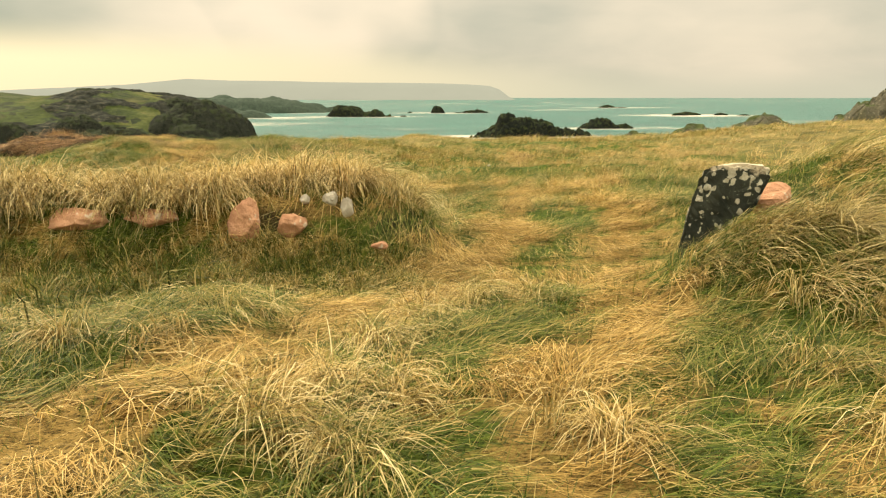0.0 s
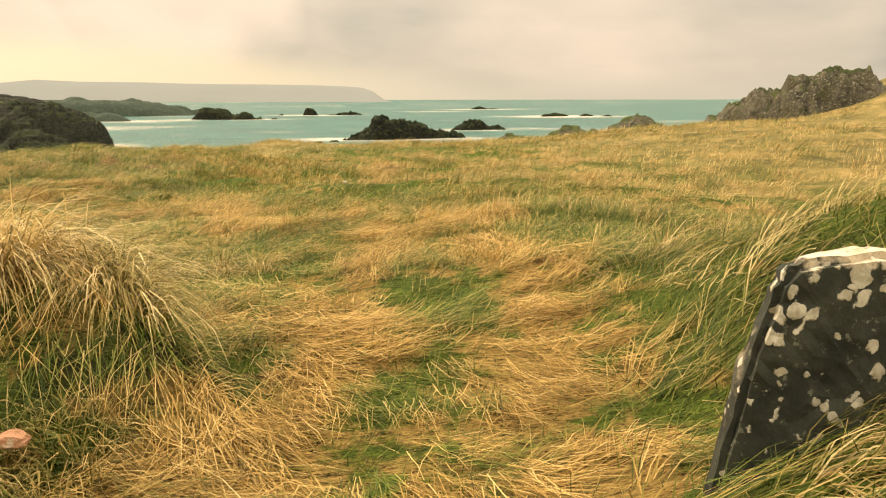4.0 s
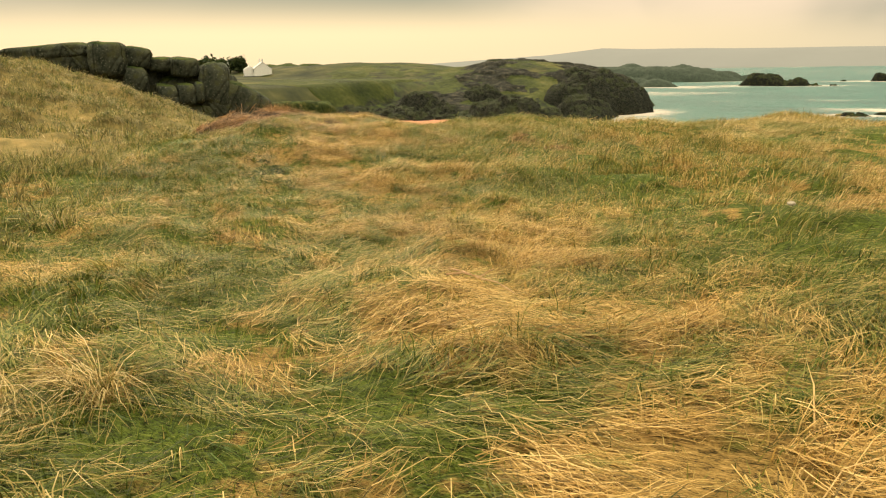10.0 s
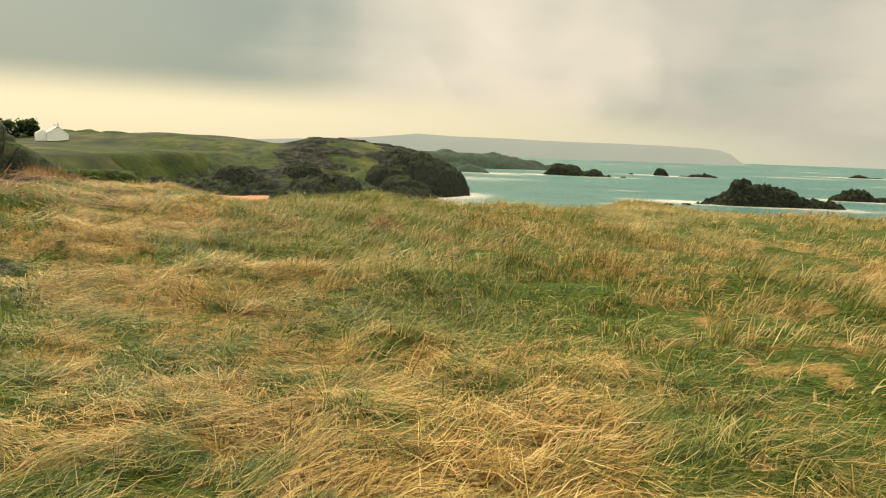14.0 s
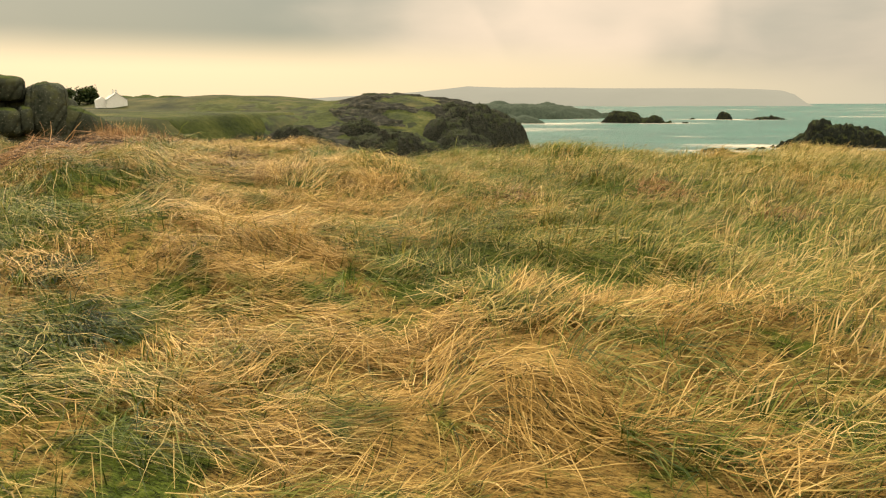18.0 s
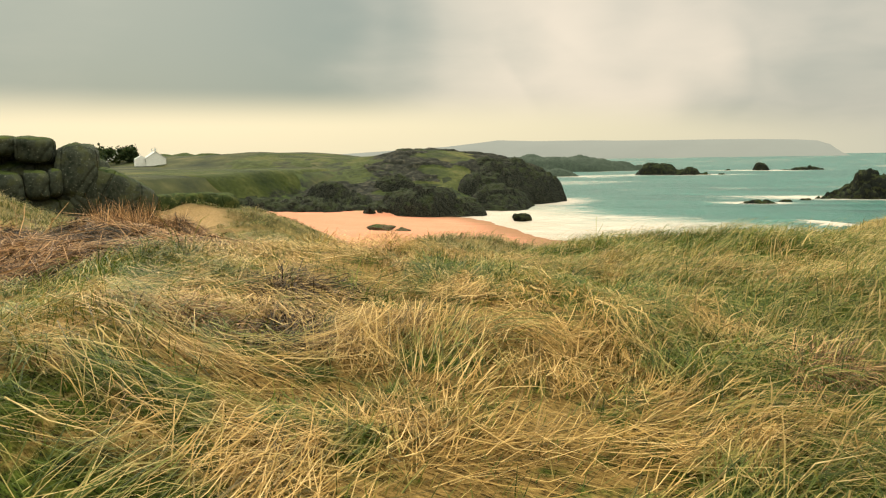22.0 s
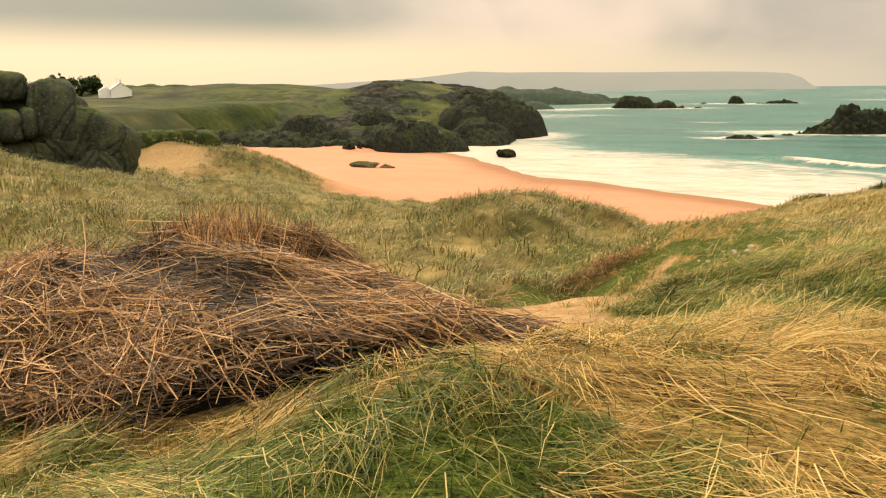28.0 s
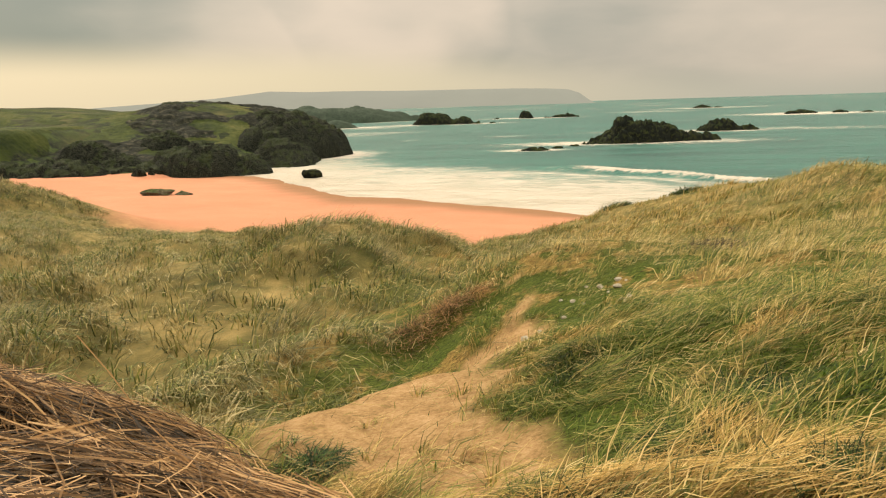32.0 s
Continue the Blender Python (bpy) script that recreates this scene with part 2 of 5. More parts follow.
def height(x, y):
    x, y = np.asarray(x, float), np.asarray(y, float)
    # grassy top along the walk
    top = np.interp(y, [-20, 0, 4, 6, 9, 12, 16, 20, 25, 35, 44, 54], [0.1, 0.0, 0.02, -0.2, -0.18, -0.36, -0.58, -0.62, -0.55, -0.7, -0.95, -2.4])
    top = top + sstep(7, 26, x) * 1.0 * sstep(60, 40, y) + sstep(26, 38, x) * 2.4 * sstep(8, 26, y) + 0.9 * bump(x, y, 36, 42, 5, 5)
    top = top - 0.27 * np.clip(-x - 2.0, 0, 9) * sstep(28, 44, y)
    top = top + 0.55 * bump(x, y, -9.6, 21.3, 2.4, 2.6)
    top = top + 0.28 * bump(x, y, -11.1, 24.7, 1.8, 1.2)
    # old banks either side of the gap
    left = sstep(0.35, -0.7, x + 0.3 * (y - 7.4)) * np.exp(-(np.abs(y - 7.75 - 0.04 * x) / np.where(y < 7.75, 0.80, 1.3)) ** 3.0)
    right = sstep(2.1, 4.3, x) * np.exp(-(np.abs(y - 7.0 + 0.1 * x) / 1.9) ** 2.4)
    top = top + 0.66 * left * (0.85 + 0.3 * fbm(x, y, 1.2, 2, 3)) + 1.15 * right + 0.64 * bump(x, y, 2.4, 5.2, 0.8, 0.75)
    top = top + 0.2 * (fbm(x, y, 3.0, 3, 11) - 0.5) * sstep(1.0, 3.5, np.abs(x - np.interp(y, [0, 6, 9, 14, 22, 26], [0, 1.6, 2.0, -0.6, -9.5, -11])))
    top = top + mounds(x, y) - 0.22 * hollow(x, y)
    # dune hollow to the west
    val = -2.2 - 0.085 * (y - 30) - 0.055 * np.clip(y - 42, 0, 30) * sstep(-36, -24, x) + np.where(y < 30, 0.10 * (30 - y), 0) * sstep(-10, -16, x)
    val = val + 1.3 * sstep(-20, -42, x) + 3.2 * sstep(-24, -52, x) * sstep(56, 36, y)
    val = val + 0.9 * (fbm(x, y, 5.5, 3, 21) - 0.5) + 0.55 * sstep(0.4, 0.75, fbm(x, y, 2.4, 2, 25))
    val = val - 1.15 * sstep(-24, -33, x) * sstep(40, 47, y) - 0.8 * sstep(56, 64, y) * sstep(-30, -38, x) + 0.6 * sstep(-36, -42, x) * sstep(40, 36, y)
    half = np.interp(y, [24, 31, 36, 50], [1.6, 1.4, 2.4, 3.4])
    s = sstep(-1, 1, (x - edge_x(y) + 0.8 * (fbm(x, y, 2.2, 2, 27) - 0.5)) / half)
    z = val + (top - val) * s
    for cx, cy, rx, ry, rise in SWELLS:
        z = z + rise * bump(x, y, cx, cy, rx, ry)
    z = z * sstep(-60, -30, y) + 0.1 * (1 - sstep(-60, -30, y))
    # brow above the beach, then sand down to the water
    rim = np.interp(x, [-75, -60, -45, -30, -14, -8, 0, 30, 60], [78, 70, 66, 63, 61, 56, 54, 58, 62])
    beach = SEA + 0.12 + np.clip(water_y(x) - y, -60, 75) * 0.032 + 1.2 * sstep(112, 78, y) + 0.8 * sstep(-72, -104, x)
    beach = beach - 0.05 * np.clip(y - water_y(x), 0, 200)
    k = sstep(0, 18, y - rim + 2.5 * (fbm(x, y, 9, 2, 31) - 0.5))
    # pasture behind the beach towards the house
    past = -4.6 + 0.030 * np.clip(-55 - x, 0, 160) + 1.6 * (fbm(x, y, 45, 3, 41) - 0.5)
    west = sstep(-50, -62, x - 0.3 * (y - 78)) * sstep(104, 84, y)
    past = past - (past + 18) * sstep(275, 330, y)
    low = beach + (past - beach) * np.maximum(west, sstep(-116, -128, x))
    z = z + (low - z) * np.maximum(k, sstep(-60, -85, x))
    # dune bank with a turf ledge at the back of the beach
    for cx, cy, rx, ry, foot, rise in ((-58.6, 84.0, 3.4, 3.2, -8.4, 3.9), (-55.6, 86.6, 2.6, 2.4, -9.4, 2.3), (-65.0, 83.5, 7, 4.5, -6.4, 3.0), (-44.5, 68.5, 4.5, 3, -6.2, 1.2)):
        b = bump(x, y, cx, cy, rx, ry)
        z = np.maximum(z, foot + rise * b - 12 * sstep(0.12, 0.0, b))
    # headland
    d = y - front_y(x)
    crest = np.interp(x, [-320, -194, -174, -160, -147, -131, -113, -92, -78, -67, -60], [2.5, 2.7, 3.4, 2.6, 1.2, 1.2, 3.2, 1.0, -2.5, -8.5, -14])
    head = -11.2 + (crest + 11.2) * sstep(-2, 84, d) ** 1.15 + 1.6 * (fbm(x, y, 22, 3, 51) - 0.5) * sstep(10, 40, d)
    head = head - 7 * sstep(-73, -62, x)
    head = np.where(y > 268, head - (y - 268) * 0.35 * sstep(-150, -100, x), head)
    head = np.where(y > 285, head - (y - 285) * 0.25, head)
    head = np.where(d > 130, head - (d - 130) * 0.10, head)
    z = np.where((x < -50) & (d > -8), np.maximum(z, head), z)
    # far away the ground dives below the sea, except to the west and behind
    return z


def coords(lo, hi, c0, c1, fine, grow):
    """Even steps between c0 and c1, growing ones outside."""
    out = list(np.arange(c0, c1, fine))
    for sign, edge in ((1, hi), (-1, lo)):
        v, stp, acc = (c1 if sign > 0 else c0), fine, []
        while (v - edge) * sign < 0:
            acc.append(v)
            stp *= grow
            v += sign * stp
        acc.append(edge)
        out = out + acc if sign > 0 else acc[::-1] + out
    return np.unique(np.round(out, 4))


# ---- materials ----
class Mat:
    """A small node-material builder."""

    def __init__(self, name, rough=0.8, metal=0.0, spec=0.3):
        self.m = bpy.data.materials.new(name)
        self.m.use_nodes = True
        self.nt = self.m.node_tree
        self.p = self.nt.nodes["Principled BSDF"]
        self.p.inputs["Roughness"].default_value = rough
        self.p.inputs["Metallic"].default_value = metal
        self.p.inputs["Specular IOR Level"].default_value = spec
        self.pos = self.node("ShaderNodeNewGeometry").outputs["Position"]
        self.isl = self.pos.node.outputs["Random Per Island"]

    def node(self, kind):
        return self.nt.nodes.new(kind)

    def link(self, a, b):
        self.nt.links.new(a, b)

    def scaled(self, sx, sy, sz, rot=0.0, src=None):
        n = self.node("ShaderNodeMapping")
        n.inputs["Scale"].default_value = (sx, sy, sz)
        n.inputs["Rotation"].default_value = (0, 0, radians(rot))
        self.link(src or self.pos, n.inputs[0])
        return n.outputs[0]

    def objcoord(self):
        return self.node("ShaderNodeTexCoord").outputs["Object"]

    def noise(self, scale, detail=4, rough=0.55, vec=None, dist=0.0):
        n = self.node("ShaderNodeTexNoise")
        n.inputs["Scale"].default_value, n.inputs["Detail"].default_value = scale, detail
        n.inputs["Roughness"].default_value, n.inputs["Distortion"].default_value = rough, dist
        self.link(vec or self.pos, n.inputs["Vector"])
        return n.outputs[0]

    def voronoi(self, scale, vec=None, feature="F1"):
        n = self.node("ShaderNodeTexVoronoi")
        n.feature = feature
        n.inputs["Scale"].default_value = scale
        self.link(vec or self.pos, n.inputs["Vector"])
        return n.outputs["Distance"]

    def attr(self, name):
        n = self.node("ShaderNodeAttribute")
        n.attribute_name = name
        return n.outputs["Fac"]

    def ramp(self, fac, stops):
        n = self.node("ShaderNodeValToRGB")
        e = n.color_ramp.elements
        while len(e) < len(stops):
            e.new(0.5)
        for el, (at, col) in zip(e, stops):
            el.position = at
            el.color = (*col, 1) if len(col) == 3 else col
        self.link(fac, n.inputs[0])
        return n.outputs[0]

    def range(self, fac, lo, hi, a=0.0, b=1.0):
        n = self.node("ShaderNodeMapRange")
        n.interpolation_type = "SMOOTHSTEP"
        for i, v in enumerate((lo, hi, a, b)):
            n.inputs[i + 1].default_value = v
        self.link(fac, n.inputs[0])
        return n.outputs[0]

    def op(self, kind, a, b):
        n = self.node("ShaderNodeMath")
        n.operation, n.use_clamp = kind, False
        for i, v in enumerate((a, b)):
            if isinstance(v, (int, float)):
                n.inputs[i].default_value = v
            else:
                self.link(v, n.inputs[i])
        return n.outputs[0]

    def mix(self, fac, a, b, blend="MIX"):
        n = self.node("ShaderNodeMix")
        n.data_type, n.blend_type = "RGBA", blend
        if isinstance(fac, (int, float)):
            n.inputs[0].default_value = fac
        else:
            self.link(fac, n.inputs[0])
        for i, v in ((6, a), (7, b)):
            if isinstance(v, tuple):
                n.inputs[i].default_value = (*v, 1)
            else:
                self.link(v, n.inputs[i])
        return n.outputs[2]

    def color(self, c):
        if isinstance(c, tuple):
            self.p.inputs["Base Color"].default_value = (*c, 1)
        else:
            self.link(c, self.p.inputs["Base Color"])
        return self

    def rough(self, v):
        self.link(v, self.p.inputs["Roughness"])
        return self

    def bump(self, h, strength=0.5, dist=0.02):
        n = self.node("ShaderNodeBump")
        n.inputs["Strength"].default_value, n.inputs["Distance"].default_value = strength, dist
        self.link(h, n.inputs["Height"])
        self.link(n.outputs[0], self.p.inputs["Normal"])
        return self


def patches(m, bias=0.0):
    """Where the turf keeps green between the bleached straw: soft patches at two sizes."""
    n = m.op("ADD", m.op("ADD", m.op("MULTIPLY", m.noise(0.62, 3), 0.4), m.op("MULTIPLY", m.noise(2.7, 3), 0.4)), m.op("MULTIPLY", m.noise(9, 3), 0.2))
    return m.range(m.op("SUBTRACT", m.op("ADD", n, bias), m.op("MULTIPLY", m.attr("trod"), 0.10)), 0.46, 0.54)


def ground_material():
    m = Mat("turf", 0.95, spec=0.1)
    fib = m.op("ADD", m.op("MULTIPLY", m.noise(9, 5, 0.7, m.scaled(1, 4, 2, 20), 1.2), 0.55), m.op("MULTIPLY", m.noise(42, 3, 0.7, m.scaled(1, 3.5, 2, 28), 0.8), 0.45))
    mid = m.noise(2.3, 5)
    # near-black low stops put the shade between blades into the turf colour
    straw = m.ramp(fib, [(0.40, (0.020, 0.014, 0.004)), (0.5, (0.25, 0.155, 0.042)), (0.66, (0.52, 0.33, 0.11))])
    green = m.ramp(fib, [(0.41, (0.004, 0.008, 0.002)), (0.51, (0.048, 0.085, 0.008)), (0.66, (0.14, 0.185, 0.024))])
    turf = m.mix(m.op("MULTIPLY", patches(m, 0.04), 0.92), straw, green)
    far = m.ramp(m.op("ADD", m.op("MULTIPLY", m.op("ADD", m.op("MULTIPLY", mid, 0.5), m.op("MULTIPLY", fib, 0.5)), 0.6), m.op("MULTIPLY", m.noise(0.5, 4), 0.4)), [(0.38, (0.055, 0.055, 0.017)), (0.5, (0.17, 0.13, 0.043)), (0.62, (0.36, 0.245, 0.09))])
    turf = m.mix(m.attr("far"), turf, far)
    past = m.ramp(m.noise(0.09, 6), [(0.35, (0.012, 0.016, 0.005)), (0.52, (0.034, 0.038, 0.010)), (0.68, (0.080, 0.068, 0.022))])
    turf = m.mix(m.attr("pasture"), turf, past)
    grain = m.noise(60, 3)
    sand = m.ramp(m.op("ADD", m.op("MULTIPLY", m.noise(0.12, 5), 0.6), m.op("MULTIPLY", grain, 0.4)), [(0.3, (0.41, 0.172, 0.092)), (0.7, (0.52, 0.228, 0.130))])
    wet = m.mix(m.attr("wet"), sand, (0.25, 0.125, 0.062))
    dirt = m.ramp(m.op("ADD", m.op("MULTIPLY", m.noise(5.0, 8, 0.75), 0.6), m.op("MULTIPLY", m.noise(30, 4, 0.7), 0.4)), [(0.34, (0.16, 0.095, 0.036)), (0.5, (0.40, 0.235, 0.10)), (0.64, (0.56, 0.355, 0.18))])
    c = m.mix(m.attr("sand"), turf, wet)
    c = m.mix(m.attr("dirt"), c, dirt)
    c = m.mix(m.attr("soil_shade"), c, m.ramp(m.noise(6, 5), [(0.3, (0.008, 0.007, 0.004)), (0.7, (0.035, 0.028, 0.015))]))
    rock = m.ramp(m.noise(0.4, 7, 0.7), [(0.36, (0.006, 0.007, 0.004)), (0.48, (0.020, 0.023, 0.011)), (0.55, (0.034, 0.048, 0.010)), (0.72, (0.065, 0.075, 0.016))])
    m.color(m.mix(m.attr("rock"), c, rock))
    m.bump(m.op("ADD", fib, m.op("MULTIPLY", mid, 0.6)), 0.8, 0.06)
    return m.m


def sea_material():
    m = Mat("sea_water", 0.3, spec=0.22)
    p = m.pos
    w1 = m.noise(0.35, 4, 0.6, m.scaled(0.5, 1.6, 1, 12))
    w2 = m.noise(0.06, 4, 0.6, m.scaled(0.35, 1.8, 1, 10))
    deep = m.ramp(w2, [(0.3, (0.006, 0.052, 0.039)), (0.7, (0.030, 0.130, 0.094))])
    shal = m.mix(m.attr("shallow"), deep, (0.12, 0.23, 0.18))
    foam_n = m.noise(0.42, 8, 0.74, m.scaled(0.45, 1.7, 1, 14), 1.1)
    f = m.op("ADD", m.attr("foam"), m.op("MULTIPLY", m.op("SUBTRACT", foam_n, 0.5), 2.7))
    f = m.range(f, 0.36, 0.80)
    m.color(m.mix(f, m.mix(m.attr("swash"), shal, (0.40, 0.30, 0.205)), (0.50, 0.42, 0.34)))
    m.rough(m.op("ADD", 0.34, m.op("MULTIPLY", f, 0.55)))
    w3 = m.noise(1.1, 5, 0.65, m.scaled(0.6, 1.5, 1, 16))
    m.bump(m.op("ADD", m.op("ADD", m.op("MULTIPLY", w1, 1.0), m.op("MULTIPLY", w3, 0.5)), m.op("MULTIPLY", w2, 2.5)), 0.9, 0.9)
    return m.m


def rock_material(name, dark, light, lichen=None, lo=0.56, green=0.0, turf=0.0, joints=0.0):
    m = Mat(name, 0.92, spec=0.06)
    oc = m.objcoord()
    n1, n2 = m.noise(0.6, 6, 0.65, oc), m.noise(4.5, 6, 0.65, oc)
    crack = m.voronoi(0.55, m.scaled(1, 1, 0.55, 15, oc), "DISTANCE_TO_EDGE")
    base = m.ramp(m.op("ADD", m.op("MULTIPLY", n1, 0.6), m.op("MULTIPLY", n2, 0.4)), [(0.36, dark), (0.64, light)])
    if lichen:
        base = m.mix(m.range(m.noise(9, 4, 0.5, oc), lo, lo + 0.05), base, lichen)
    if green:
        base = m.mix(m.op("MULTIPLY", m.range(m.noise(0.9, 5, 0.6, oc), 0.5, 0.6), green), base, (0.075, 0.075, 0.02))
    if joints:
        # open joints, mostly upright
        split = m.voronoi(0.42, m.scaled(1, 1, 0.45, 15, oc), "DISTANCE_TO_EDGE")
        base = m.mix(m.op("MULTIPLY", m.range(m.op("ADD", split, m.op("MULTIPLY", m.op("SUBTRACT", n2, 0.5), 0.06)), 0.035, 0.0), joints), base, (0.004, 0.004, 0.003))
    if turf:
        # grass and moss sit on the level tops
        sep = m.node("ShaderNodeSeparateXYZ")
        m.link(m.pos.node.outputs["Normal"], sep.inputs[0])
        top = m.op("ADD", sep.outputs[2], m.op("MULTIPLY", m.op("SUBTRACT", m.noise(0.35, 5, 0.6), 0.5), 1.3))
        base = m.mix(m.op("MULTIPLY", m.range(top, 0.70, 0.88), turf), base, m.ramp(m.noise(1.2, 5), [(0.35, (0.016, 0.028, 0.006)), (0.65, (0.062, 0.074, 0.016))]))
    m.color(base)
    m.bump(m.op("ADD", m.op("MULTIPLY", n2, 0.6), m.op("MULTIPLY", m.range(crack, 0.0, 0.06), 0.5)), 0.8, 0.18)
    return m.m


GREENS = [(0.0, (0.016, 0.036, 0.004)), (0.45, (0.080, 0.136, 0.013)), (0.75, (0.20, 0.225, 0.032)), (0.88, (0.44, 0.33, 0.10)), (1.0, (0.64, 0.47, 0.18))]


def blade_material(name, stops, bias=0.0, most=0.85, rough=0.65):
    """Blades of grass: bleached colours, turning green in the same patches as the turf."""
    m = Mat(name, rough, spec=0.25)
    c = m.ramp(m.isl, stops)
    if most:
        c = m.mix(m.op("MULTIPLY", patches(m, bias), most), c, m.ramp(m.isl, GREENS))
    tone = m.noise(0.6, 3)
    c = m.mix(m.range(tone, 0.38, 0.66, 0.0, 0.42), c, (0.42, 0.38, 0.22), "MULTIPLY")
    m.color(c)
    # thin blades let light through
    tr, mx = m.node("ShaderNodeBsdfTranslucent"), m.node("ShaderNodeMixShader")
    m.link(c, tr.inputs[0])
    mx.inputs[0].default_value = 0.34
    out = m.nt.nodes["Material Output"]
    m.link(m.p.outputs[0], mx.inputs[1]), m.link(tr.outputs[0], mx.inputs[2]), m.link(mx.outputs[0], out.inputs[0])
    return m.m


def plain_material(name, a, b, scale=3.0, rough=0.8, bump=0.3):
    m = Mat(name, rough)
    n = m.noise(scale, 5, 0.6, m.objcoord())
    m.color(m.ramp(n, [(0.3, a), (0.7, b)]))
    m.bump(n, bump, 0.02)
    return m.m


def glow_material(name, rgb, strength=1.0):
    """For the hazy far shore, a plain backdrop: haze is painted as pale emission."""
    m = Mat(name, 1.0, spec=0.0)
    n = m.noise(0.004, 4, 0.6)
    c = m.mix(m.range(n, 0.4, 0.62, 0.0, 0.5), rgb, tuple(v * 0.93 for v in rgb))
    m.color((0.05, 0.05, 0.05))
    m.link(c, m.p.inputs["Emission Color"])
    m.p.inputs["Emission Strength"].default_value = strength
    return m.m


def hill_material():
    m = Mat("hillside_turf", 0.95, spec=0.1)
    grass = m.ramp(m.op("ADD", m.op("MULTIPLY", m.noise(0.07, 5), 0.6), m.op("MULTIPLY", m.noise(0.7, 5, 0.7), 0.4)), [(0.36, (0.016, 0.022, 0.006)), (0.5, (0.042, 0.052, 0.011)), (0.64, (0.095, 0.088, 0.025))])
    stone = m.ramp(m.op("ADD", m.op("MULTIPLY", m.noise(0.5, 6, 0.7), 0.6), m.op("MULTIPLY", m.noise(3.0, 4, 0.7), 0.4)), [(0.38, (0.005, 0.006, 0.004)), (0.52, (0.020, 0.020, 0.013)), (0.66, (0.095, 0.082, 0.052))])
    edge = m.range(m.op("ADD", m.attr("rock"), m.op("MULTIPLY", m.op("SUBTRACT", m.noise(0.9, 5, 0.7), 0.5), 0.9)), 0.35, 0.6)
    m.color(m.mix(edge, grass, stone))
    m.bump(m.op("ADD", m.noise(1.3, 6, 0.7), m.op("MULTIPLY", m.noise(5, 4, 0.7), 0.3)), 0.9, 0.5)
    return m.m


TURF, WATER, HILLSIDE = ground_material(), sea_material(), hill_material()
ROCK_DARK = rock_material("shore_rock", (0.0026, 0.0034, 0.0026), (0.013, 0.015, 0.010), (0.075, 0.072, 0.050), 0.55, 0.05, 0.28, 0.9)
# paler than the shore rock: haze of distance is mixed into this colour
ROCK_FAR = rock_material("far_rock", (0.026, 0.036, 0.026), (0.066, 0.080, 0.056), None, 0.5, 0.0, 0.0)
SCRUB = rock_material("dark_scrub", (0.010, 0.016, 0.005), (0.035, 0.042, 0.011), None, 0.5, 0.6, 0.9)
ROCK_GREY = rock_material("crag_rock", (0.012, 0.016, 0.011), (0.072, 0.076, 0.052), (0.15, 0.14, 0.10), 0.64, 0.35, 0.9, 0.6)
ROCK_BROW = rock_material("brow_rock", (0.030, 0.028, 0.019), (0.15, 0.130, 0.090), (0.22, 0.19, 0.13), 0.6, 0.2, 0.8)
ROCK_SEA = rock_material("sea_rock", (0.003, 0.004, 0.003), (0.017, 0.019, 0.014), None, 0.5, 0.25, 0.3)
ROCK_PINK = rock_material("pink_granite", (0.33, 0.155, 0.085), (0.54, 0.29, 0.17), (0.56, 0.42, 0.30), 0.60)
ROCK_PALE = rock_material("pale_stone", (0.22, 0.18, 0.13), (0.52, 0.45, 0.35))
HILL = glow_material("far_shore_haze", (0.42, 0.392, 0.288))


def mesh_ob(name, me, material, parent=None, label=""):
    ob = new(name, me)
    me.materials.append(material)
    if parent:
        ob.parent = parent
    if label:
        ob["label"] = label
    return ob


def part(name, bm, material, parent, label=""):
    me = bpy.data.meshes.new(name)
    bm.to_mesh(me)
    bm.free()
    return mesh_ob(name, me, material, parent, label)


# ---- ground and sea ----
# the bare sandy path: y, middle, half width
SANDY = ([27.2, 28.0, 29.0, 30.0, 31.0, 32.0, 33.0, 33.8], [-11.35, -11.4, -11.6, -11.75, -11.7, -11.4, -10.8, -10.3], [0.10, 0.55, 0.75, 0.9, 0.85, 0.6, 0.22, 0.03])


